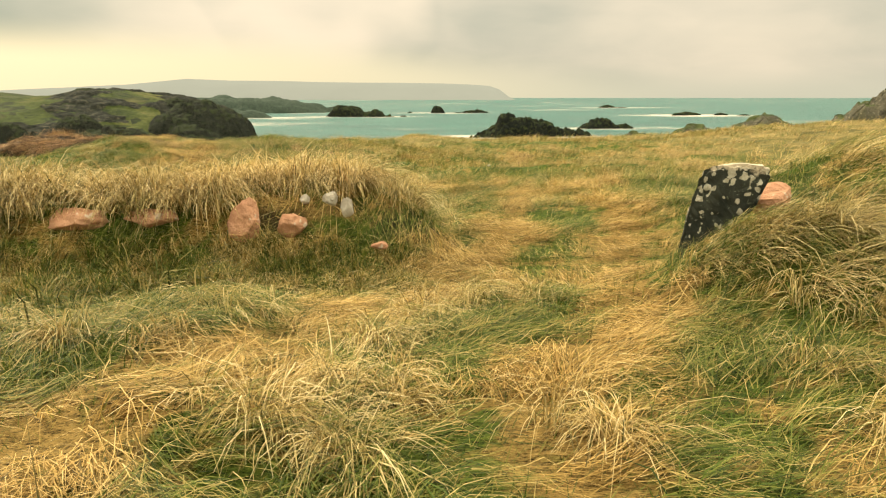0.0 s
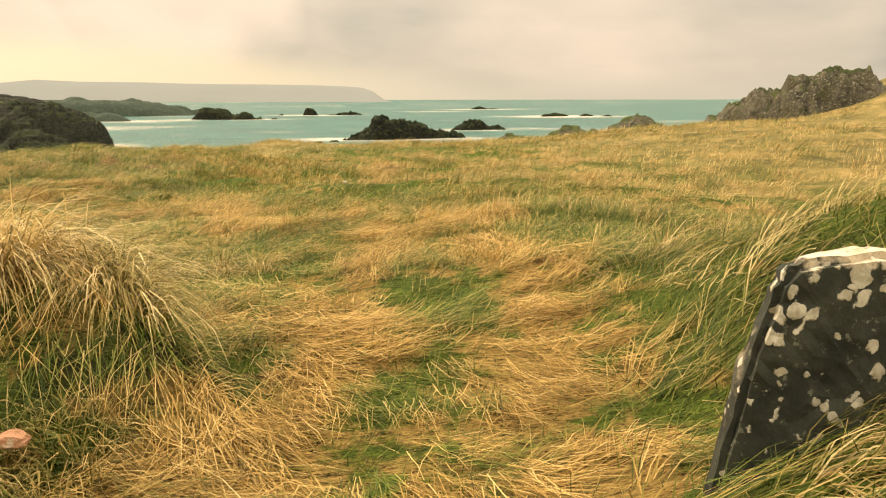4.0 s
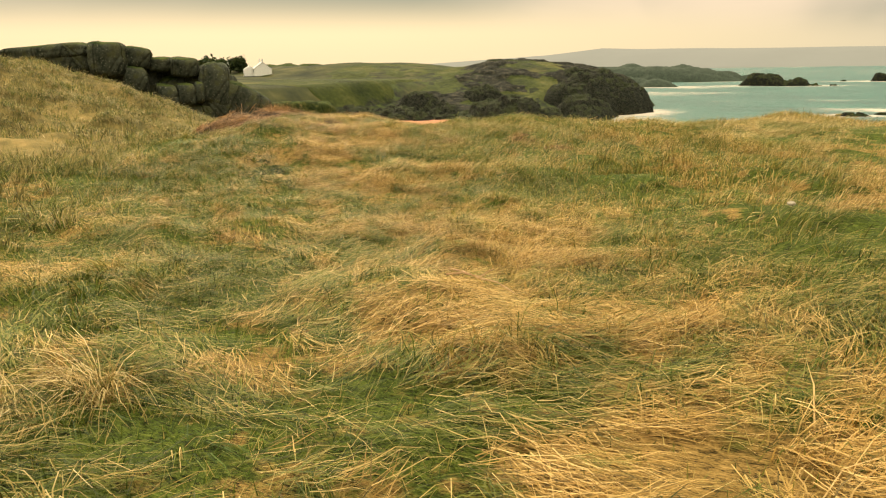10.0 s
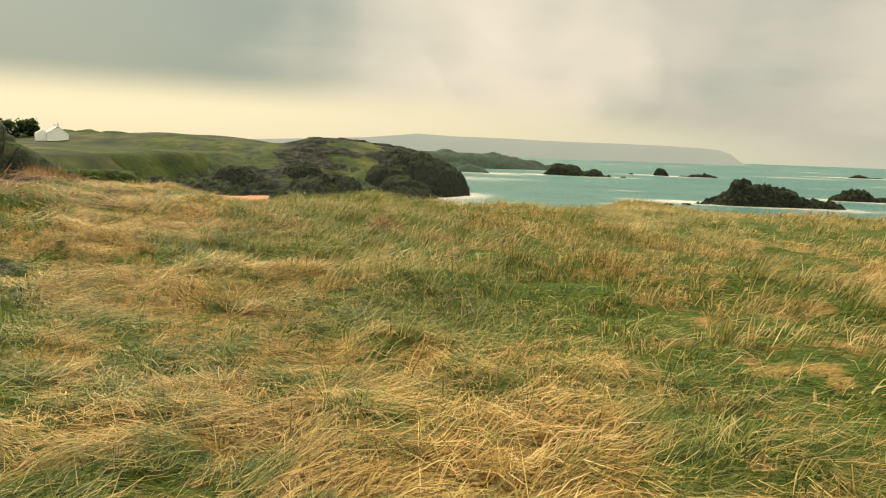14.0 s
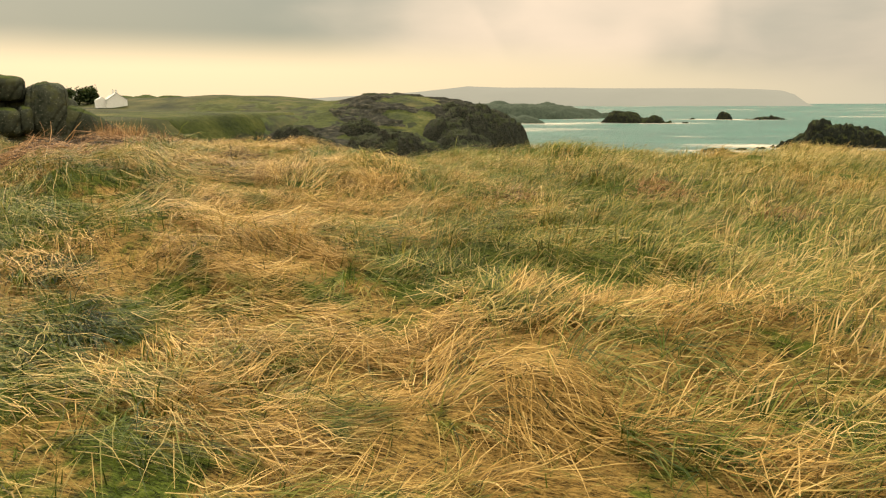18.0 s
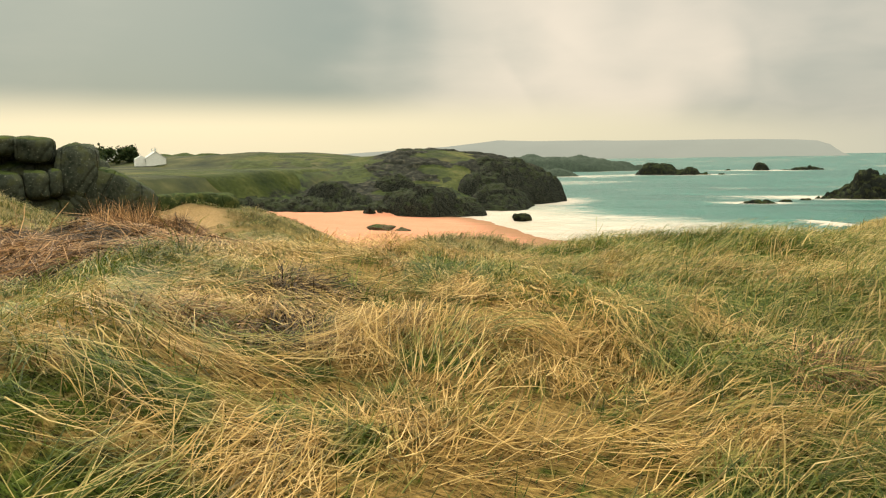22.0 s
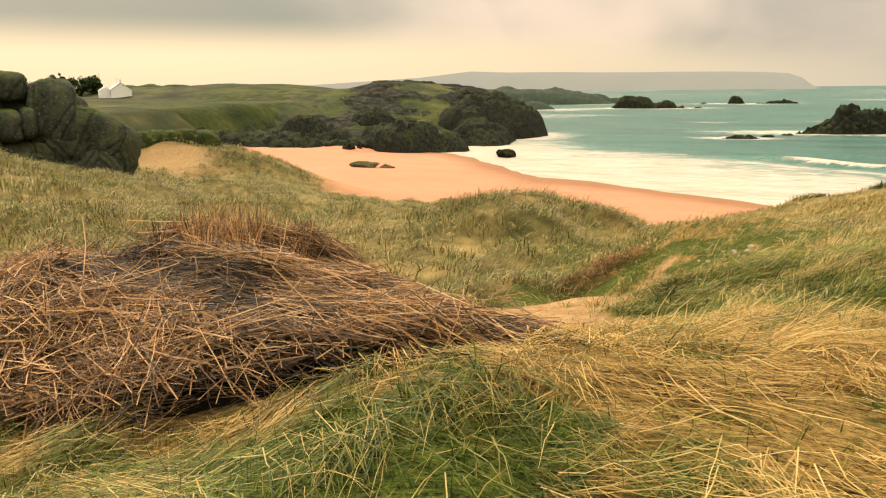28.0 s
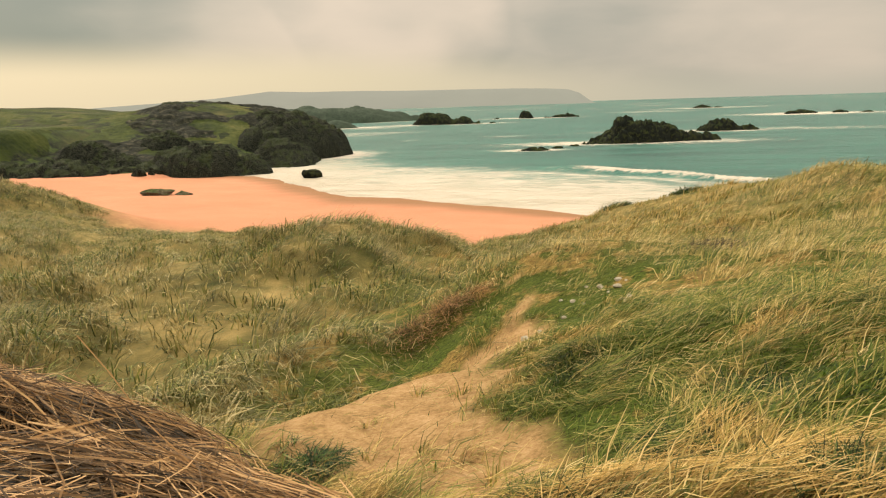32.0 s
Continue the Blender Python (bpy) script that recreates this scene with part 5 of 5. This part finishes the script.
def heap_h(x, y):
    """Height of the heap of dead stalks over the ground: a ridge that runs out to a point in the east."""
    u, v = -0.899 * (x + 10.83) + 0.439 * (y - 25.2), -0.439 * (x + 10.83) - 0.899 * (y - 25.2)
    crest = np.interp(u, [-0.12, 0.2, 1.0, 1.6, 2.4, 3.0, 3.4, 4.2, 5.2, 6.5, 7.5], [0, 0.14, 0.30, 0.42, 0.58, 0.70, 0.72, 0.78, 1.15, 1.25, 0.0])
    front = np.interp(u, [-0.1, 0.21, 0.59, 1.0, 2, 3, 6, 7.5], [0.08, 0.68, 1.35, 1.75, 2.1, 2.2, 2.2, 1.5])
    back = np.interp(u, [-0.1, 0.7, 1.34, 2.1, 4, 7], [0.2, 0.8, 1.40, 1.85, 2.0, 1.8])
    f = np.where(v > 0, v / front, -v / back)
    h = crest * (np.clip(1 - np.abs(f) ** 2.6, 0, 1) ** 0.75) * np.where(v > 0, 1 - 0.12 * f, 1)
    return h * (0.72 + 0.34 * fbm(x, y, 0.9, 3, 221) + 0.26 * fbm(x * 0.5, y, 0.4, 2, 222))


def on_heap(x, y):
    return height(x, y) + heap_h(x, y)


def bare(x, y):
    """Where the sandy path keeps the grass away."""
    wx, w = np.interp(y, SANDY[0], SANDY[1]), np.interp(y, SANDY[0], SANDY[2])
    return 1 - 0.97 * sstep(1.25, 0.85, np.abs(x - wx + 1.7 * (fbm(x, y, 1.4, 4, 65) - 0.5)) / w) * (y > 26.8) * (y < 34.5)


def mat(x, y):
    """The low mat of dead stalks beside the sandy path."""
    return np.exp(-(((y - 34.2 - 0.3 * (x + 12)) / 0.42) ** 2 + ((x + 12) / 0.75) ** 2))


def clear(x, y):
    return bare(x, y) * (1 - hollow(x, y)) * (1 - sstep(0.55, 0.9, mat(x, y))) * (heap_h(x, y) < 0.05)


STRIP = (-6.5, 6.5, -1.5, 31)
SOFT = (-15, 7, -1.5, 31)
# trodden straw lying over, thickest along the line walked
blades("flattened_grass", 680000, STRIP, 0.36, 0.0032, 1.45, 12, 27, STRAW, "long straw-coloured grass flattened by the wind",
       lambda x, y: near(x, y, 2.5, 7.0) * np.clip(0.42 + 0.5 * trod(x, y) + 0.3 * sstep(0.4, 0.55, fbm(x, y, 1.6, 3, 71)), 0, 1) * clear(x, y) * sstep(0.40, 0.56, fbm(x * 0.8 + 0.2 * y, y * 2.0 - 0.4 * x, 0.34, 2, 243)), seed=11, seg=3, droop=0.1, lift=0.13, hug=True)
blades("green_grass", 420000, STRIP, 0.13, 0.0050, 0.8, -20, 60, GREEN, "short green grass showing through the straw",
       lambda x, y: near(x, y, 3.5, 7.0) * np.clip(0.75 - 0.5 * trod(x, y), 0, 1) * clear(x, y), seed=12, seg=1)
# arching clumps near the walk
x, y = scatter(5200, SOFT, lambda x, y: near(x, y, 4, 7.5) * sstep(0.4, 1.6, np.abs(off(x, y) + 0.5)) * sstep(0.40, 0.60, fbm(x, y, 2.2, 2, 231)) * clear(x, y) * np.where((y > 23) & (off(x, y) > 0), 0.3, 1), 21)
tussocks("straw_tussock", x, y, 40, 0.40, 0.0042, STRAW, "arching tussocks of bleached grass", seed=22, lean=0.85, droop=1.5, head=5)
x, y = scatter(5200, (-13, 9, -1.5, 32), lambda x, y: (0.15 + 0.85 * sstep(0.8, 3.0, off(x, y))) * near(x, y, 5, 8) * sstep(0.38, 0.58, fbm(x, y, 1.8, 2, 233)) * clear(x, y) * np.where((x > 1.6) & (y > 3) & (y < 9.5), 0.12, 1), 23)
tussocks("green_tussock", x, y, 44, 0.40, 0.0048, GREEN, "drooping tussocks of green grass", seed=24, lean=0.9, droop=2.0)
# bleached clumps between the two lanes and on either hand of them
px0 = np.array([-1.1, -0.9, -0.6, -1.7, -1.2, -0.2, 0.75, 0.35, -0.1, -0.3, -0.45, -0.6, -0.7, 0.68, 2.5, 2.9, 2.3, -2.5, -2.2, -2.9, -0.55, 3.2, 2.0])
py0 = np.array([10.4, 10.7, 10.9, 11.5, 11.8, 10.6, 5.4, 5.45, 5.3, 4.7, 4.1, 3.5, 2.95, 3.0, 4.4, 5.0, 3.6, 4.5, 4.0, 3.7, 2.6, 4.2, 2.9])
rng = np.random.default_rng(341)
x, y = np.repeat(px0, 5) + 0.14 * rng.normal(size=5 * len(px0)), np.repeat(py0, 5) + 0.14 * rng.normal(size=5 * len(px0))
tussocks("straw_tussock", x, y, 44, 0.46, 0.0042, STRAW_PALE, "long bleached clumps of grass beside the trodden lanes", 0.08, 0.5, 4, 342, 0.55, 2.1, -70)
# banks by the gap: long grass hanging down the face
x, y = scatter(700, (-6, 0.5, 7.15, 8.7), lambda x, y: sstep(0.15, 0.4, height(x, y)) * sstep(0.30, 0.46, fbm(x, y, 0.8, 2, 239)) * ((y > 7.62) | (x < -2.3) | (x > -0.15)), 25)
tussocks("bank_grass", x, y, 44, 0.60, 0.0065, STRAW_PALE, "long straw grass hanging over the bank", 0.14, 0.7, 4, 26, 0.6, 2.0, -80)
x, y = scatter(560, (2.3, 7.5, 4.0, 9.5), lambda x, y: sstep(0.1, 0.4, height(x, y)) * (np.hypot((x - 2.2) / 0.55, (y - 5.7) / 0.3) > 1), 27)
tussocks("bank_grass", x, y, 44, 0.48, 0.0065, STRAW_PALE, "long windblown straw grass on the bank", 0.15, 0.9, 3, 28, 1.05, 1.5, -28)
x, y = scatter(620, (-7, -0.2, 1.6, 7.0), lambda x, y: (0.3 + 0.7 * sstep(0.3, 0.5, fbm(x, y, 1.4, 2, 235))) * sstep(0.5, 0.2, trod(x, y)), 29)
tussocks("bank_grass", x, y, 40, 0.34, 0.0055, SEDGE, "rank green and straw grass below the bank", 0.15, 0.6, 3, 30, 0.9, 1.9, -40)
x, y = scatter(130, (1.72, 3.3, 4.8, 5.62), lambda x, y: 0 * x + 1.0, 331)
tussocks("stone_grass", x, y, 34, 0.32, 0.0055, STRAW_PALE, "grass growing round the foot of the stone", 0.12, 0.8, 3, 332, 0.95, 1.6, -28)
x, y = scatter(380, (-7, -0.3, 6.0, 6.85), lambda x, y: 0 * x + 1.0, 333)
tussocks("bank_grass", x, y, 34, 0.30, 0.0055, SEDGE, "grass standing in front of the pink boulders", 0.1, 0.4, 3, 334, 0.4, 1.6, -60)
x, y = scatter(190, (-7, -0.2, 2.2, 6.4), lambda x, y: sstep(0.4, 0.15, trod(x, y)) * sstep(0.36, 0.56, fbm(x, y, 1.1, 2, 245)), 229)
tussocks("bank_grass", x, y, 46, 0.46, 0.0055, STRAW_PALE, "bleached tussocks below the bank", 0.1, 0.5, 3, 230, 0.75, 2.1, -60)
# the brow and beyond, thickest where the walk passes nearest
x, y = scatter(5200, (-10, 10, 9, 28), lambda x, y: sstep(1.5, 4.0, off(x, y)) * (0.35 + 0.65 * sstep(0.35, 0.6, fbm(x, y, 3.0, 2, 237))) * clear(x, y), 31)
tussocks("dune_grass", x, y, 30, 0.30, 0.0068, DUNE, "green and tan dune grass on the brow", 0.2, 0.55, 2, 32, 0.7, 1.5)
x, y = scatter(3400, (-12, 22, 18, 42), lambda x, y: sstep(4.0, 7.0, off(x, y)) * (0.45 + 0.55 * sstep(0.35, 0.6, fbm(x, y, 3.0, 2, 237))) * clear(x, y), 131)
tussocks("dune_grass", x, y, 22, 0.32, 0.011, DUNE, "wind-combed dune grass towards the brow", 0.28, 0.55, 2, 132, 0.65, 1.5)
x, y = scatter(2600, (-16, 30, 38, 60), lambda x, y: sstep(-14.5, -11, x), 33)
tussocks("dune_grass", x, y, 16, 0.38, 0.022, DUNE, "pale windblown dune grass on the far brow", 0.32, 0.55, 2, 34, 0.7, 1.4)
x, y = scatter(2600, (-11.5, 1, 26, 46), lambda x, y: sstep(-0.5, 1.5, x - edge_x(y)) * (0.5 + 0.5 * sstep(0.35, 0.6, fbm(x, y, 2.0, 2, 241))) * clear(x, y), 133)
tussocks("slope_grass", x, y, 34, 0.30, 0.0062, SEDGE, "green and straw grass on the slope above the hollow", 0.2, 0.6, 2, 134, 0.75, 1.5)
x, y = scatter(1900, (-11.5, 1, 26, 46), lambda x, y: sstep(-0.5, 1.5, x - edge_x(y)) * clear(x, y) * (0.35 + 0.65 * sstep(0.40, 0.55, fbm(x, y, 0.9, 2, 247))), 135)
tussocks("slope_grass", x, y, 28, 0.27, 0.0046, STRAW_PALE, "bleached grass combed down the slope", 0.18, 0.8, 2, 136, 0.95, 1.5)
x, y = scatter(2600, (-46, -13, 8, 46), lambda x, y: sstep(2.5, 0.0, x - edge_x(y) + np.where(y < 22, 4, 0)) * (heap_h(x, y) < 0.05), 139)
tussocks("dune_grass", x, y, 15, 0.48, 0.022, MARRAM, "rough grass on the western slope", 0.34, 0.5, 2, 140, 0.6, 1.5)
x, y = scatter(1700, (-16, -2, 2, 24), lambda x, y: sstep(-3.0, -6.5, off(x, y)), 35)
tussocks("dune_grass", x, y, 28, 0.4, 0.013, MARRAM, "tan grass to the west of the walk", 0.2, 0.5, 2, 36, 0.6, 1.5)
# the hollow: separate marram clumps
x, y = scatter(13000, (-50, -8, 24, 72), lambda x, y: sstep(2.2, -0.5, x - edge_x(y)) * (0.25 + 0.75 * sstep(0.42, 0.6, fbm(x, y, 2.4, 2, 25))) * clear(x, y), 37)
tussocks("marram_clump", x, y, 28, 0.48, 0.014, MARRAM, "thick clumps of marram in the dune hollow", 0.36, 0.5, 2, 38, 0.85, 1.9)
x, y = scatter(1500, (-72, -46, 66, 92), lambda x, y: sstep(0.75, 0.35, bump(x, y, -62, 79.5, 5.5, 4.0)) * (height(x, y) > -8.6), 145)
tussocks("rough_grass", x, y, 20, 0.62, 0.035, MARRAM, "rough grass on the dune bank behind the beach", 0.5, 0.4, 2, 146, 0.8, 1.8)
# a few tufts out on the sandy path
x, y = scatter(60, (-13.2, -9.8, 27.2, 35), lambda x, y: 1 - bare(x, y), 137)
tussocks("path_tuft", x, y, 30, 0.2, 0.006, SEDGE, "small grass tufts growing in the sandy path", 0.07, 0.4, 2, 138, 0.6, 1.3)


# ---- heap of dead stalks ----
def build_heap():
    heap = tagged(new("stalk_heap"), "large heap of dead brown cut stalks with upright reeds", "heap")
    xs, ys = np.linspace(-18.4, -10.4, 110), np.linspace(22.6, 30.2, 100)
    X, Y = np.meshgrid(xs, ys)
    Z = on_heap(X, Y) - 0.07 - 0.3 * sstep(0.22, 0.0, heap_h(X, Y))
    # near-black colour stands in for the shade in gaps between stalks
    soil_shade = plain_material("shaded_thatch", (0.002, 0.0015, 0.001), (0.009, 0.006, 0.004), 8.0, 1.0)
    mesh_ob("mound", mesh_np("mound", np.stack([X, Y, Z], -1).reshape(-1, 3), grid_faces(110, 100)), soil_shade, heap, "matted core of stalks, gap shade painted near black")
    rng = np.random.default_rng(51)

    def sticks(name, n, length, width, head, spread, lift, up, label, seed_noise, fill, low=0.03, material=BROWN, edge=0.5):
        x, y = rng.uniform(-18.2, -10.5, n), rng.uniform(22.8, 30.0, n)
        gaps = sstep(edge - 0.03, edge + 0.05, fbm(x * 0.42, y * 1.3, 0.42, 3, 227))
        k = (heap_h(x, y) > low + 0.05 * rng.random(n)) & (rng.random(n) < fill + (1 - fill) * gaps)
        x, y = x[k], y[k]
        n = len(x)
        a = radians(head) + radians(spread) * rng.normal(size=n) + 1.3 * (fbm(x, y, 0.9, 2, seed_noise) - 0.5)
        L = length * rng.uniform(0.4, 1.3, n)
        l0 = lift * rng.random(n) * (0.4 + 1.2 * fbm(x, y, 0.35, 2, 229))
        tilt = up * rng.normal(size=n)
        # a stalk is straight: it lies along the slope under its middle
        e = 0.12
        g = (on_heap(x + e * np.cos(a), y + e * np.sin(a)) - on_heap(x - e * np.cos(a), y - e * np.sin(a))) / (2 * e)
        g = np.clip(g * 0.85, -0.7, 0.7) + tilt
        z = on_heap(x, y) + 0.01 + l0 + np.abs(tilt) * L * 0.4
        sd = np.stack([-np.sin(a), np.cos(a), 0.5 * rng.normal(size=n)], 1) * width * rng.uniform(0.5, 1.3, n)[:, None] * 0.5
        bend = 0.05 * rng.normal(size=n) * L
        rows = []
        for t in (-0.5, 0.0, 0.5):
            c = np.stack([x + np.cos(a) * L * t - np.sin(a) * bend * (1 - 4 * t * t), y + np.sin(a) * L * t + np.cos(a) * bend * (1 - 4 * t * t), z + g * L * t], 1)
            rows += [c - sd * (1 - 0.5 * abs(t)), c + sd * (1 - 0.5 * abs(t))]
        F = np.array([[0, 1, 3, 2], [2, 3, 5, 4]])
        faces = (np.arange(n)[:, None, None] * 6 + F[None]).reshape(-1, 4)
        return mesh_ob(name, mesh_np(name, np.stack(rows, 1).reshape(-1, 3), faces), material, heap, label)
    # the lowest layer has a darker colour, as shade inside the heap
    sticks("under_layer", 70000, 0.45, 0.007, 4, 30, 0.05, 0.08, "stalks deep in the heap, painted darker for shade", 223, 0.45, 0.01, DARK_BROWN, 0.48)
    sticks("stalk_layer", 85000, 0.46, 0.0065, 2, 30, 0.11, 0.10, "brown stalks lying side by side", 229, 0.05, 0.02, BROWN, 0.51)
    sticks("top_layer", 26000, 0.5, 0.0065, 6, 26, 0.14, 0.08, "paler long stalks on top", 231, 0.0, 0.10, BROWN, 0.56)
    sticks("loose_stalk_layer", 5000, 0.4, 0.006, -40, 80, 0.12, 0.35, "loose broken stalks at odd angles", 225, 0.5, 0.005)
    x, y = scatter(420, (-15.2, -12.6, 25.6, 27.8), lambda x, y: np.exp(-(((x + 13.9) / 0.6) ** 2 + ((y - 26.6) / 0.35) ** 2)), 53)
    ob = tussocks("reed_clump", x, y, 40, 0.34, 0.006, BROWN, "upright dead reeds", 0.1, 0.15, 2, 54, 0.4, 0.5, 0, on_heap)
    ob.parent = heap
    for key in ("category", "kind"):
        del ob[key]


build_heap()

# a second, smaller heap by the sandy path, and pale stones along it
x, y = scatter(520, (-13.6, -10.4, 33.0, 35.4), lambda x, y: sstep(0.15, 0.5, mat(x, y)), 55)
tussocks("dead_stalk_clump", x, y, 26, 0.26, 0.005, BROWN, "low mat of dead brown stalks beside the sandy path", 0.16, 0.4, 2, 56, 1.15, 0.4, zfun=lambda x, y: height(x, y) + 0.14 * mat(x, y))
rng = np.random.default_rng(61)
for i in range(18):
    t = rng.random()
    sx, sy = -10.9 + 1.3 * t + 0.18 * rng.normal(), 31.9 + 1.2 * t + 0.35 * rng.normal()
    s = rng.uniform(0.02, 0.055)
    rock("path_stone", (sx, sy, float(height(sx, sy)) + s * 0.3), (s * 1.3, s, s * 0.7), 70 + i, ROCK_PALE, "pale loose stone beside the sandy path", rng.uniform(0, 180), "path stones", 2, category="stone")


# ---- lone things in the grass ----
def tuft(name, at, n, per, length, width, material, label, spread=0.25, lean=0.5, droop=1.5, seed=1, category="tussock"):
    """One plant of its own: a tussock, rush or dead bush."""
    rng = np.random.default_rng(seed)
    x, y = at[0] + spread * rng.normal(size=n), at[1] + spread * rng.normal(size=n)
    ob = tussocks(name, x, y, per, length, width, material, label, 0.1, 0.3, 3, seed, lean, droop)
    del ob["kind"]
    return tagged(ob, label, category)


LONE = [(-7.3, 19.35, 0.30, DARK_GREEN, "dark green rush tussock in flattened straw"), (-8.0, 19.95, 0.2, DARK_GREEN, "small dark green tussock in the straw"),
        (-9.15, 23.4, 0.24, DARK_BROWN, "low dead bracken, brown and tangled"), (-8.75, 22.7, 0.2, DARK_BROWN, "tangle of dead grey-brown stems in the grass"), (-9.25, 22.5, 0.24, BROWN, "pale brown broken stems lying in the grass"),
        (2.4, 22.8, 0.26, DARK_BROWN, "dark dead clump on the brow"), (-3.6, 56.7, 0.6, DARK_GREEN, "dark green tuft on the skyline of the brow"),
        (-6.5, 57.7, 0.6, DARK_GREEN, "broad dark green tuft on the skyline of the brow"), (-6.6, 39.0, 0.4, DARK_BROWN, "brown dead clump on the grassy slope"),
        (-6.3, 24.0, 0.3, BROWN, "brown withered tussock on the brow"), (-4.9, 24.5, 0.3, BROWN, "brown withered tussock on the brow"), (-3.8, 24.2, 0.28, BROWN, "brown withered tussock on the brow"),
        (-3.6, 17.4, 0.3, SEDGE, "broad low mound of straw and green grass"), (-2.25, 16.9, 0.3, SEDGE, "broad low mound of straw and green grass"),
        (-10.2, 29.4, 0.22, DARK_GREEN, "dark green clump beside the sandy path"), (-9.35, 28.1, 0.24, DARK_GREEN, "green clump in the grass of the slope"), (-12.1, 28.4, 0.2, DARK_GREEN, "green tuft at the foot of the stalk heap"),
        (-10.6, 27.0, 0.2, DARK_GREEN, "low green clump at the end of the sandy path"), (-9.95, 27.7, 0.22, DARK_GREEN, "green clump in the straw of the slope"), (-9.5, 26.8, 0.24, DARK_GREEN, "green clump in the straw of the slope"),
        (-8.0, 34.3, 0.34, DARK_BROWN, "dark wind-combed tangle on the grassy slope")]
for i, (x, y, s, mat_, lab) in enumerate(LONE):
    live = mat_ in (DARK_GREEN, SEDGE)
    tuft("rush_tussock" if live else "dead_bush", (x, y), 16, 60, s, 0.018 if s > 0.5 else 0.005, mat_, lab, 0.4 * s + (0.22 if mat_ is SEDGE else 0.02), 0.95, 1.9, 501 + i, "tussock" if live else "dead plant")


def stick(points, radius):
    """A thin, slightly crooked stalk along points lying just over the ground."""
    bm = bmesh.new()
    ring = None
    for k, (x, y) in enumerate(points):
        c = Vector((x, y, float(height(x, y)) + 0.09 + 0.03 * (k % 2)))
        r = radius * (1 - 0.12 * k)
        now = [bm.verts.new(c + Vector((0, r * math.cos(a), r * math.sin(a)))) for a in (0, 1.257, 2.513, 3.77, 5.027)]
        if ring:
            for i in range(5):
                bm.faces.new((ring[i], ring[(i + 1) % 5], now[(i + 1) % 5], now[i]))
        ring = now
    return bm


TWIG = plain_material("dry_twig", (0.38, 0.22, 0.11), (0.62, 0.40, 0.22), 20)
twig = tagged(new("dead_twig"), "dry forked tan twig lying on flattened grass", "twig")
part("stem", stick([(-1.06, 14.98), (-0.82, 14.82), (-0.62, 14.66), (-0.40, 14.56), (-0.16, 14.40)], 0.007), TWIG, twig)
part("fork", stick([(-0.72, 14.36), (-0.68, 14.55), (-0.64, 14.74), (-0.62, 14.95)], 0.008), TWIG, twig)
rock("shell", (1.16, 18.87, float(height(1.16, 18.87)) + 0.05), (0.05, 0.04, 0.03), 91, ROCK_PALE, "small white shell lying in the grass", 0, sub=3, rough=0.1, blocky=0.1, category="shell")
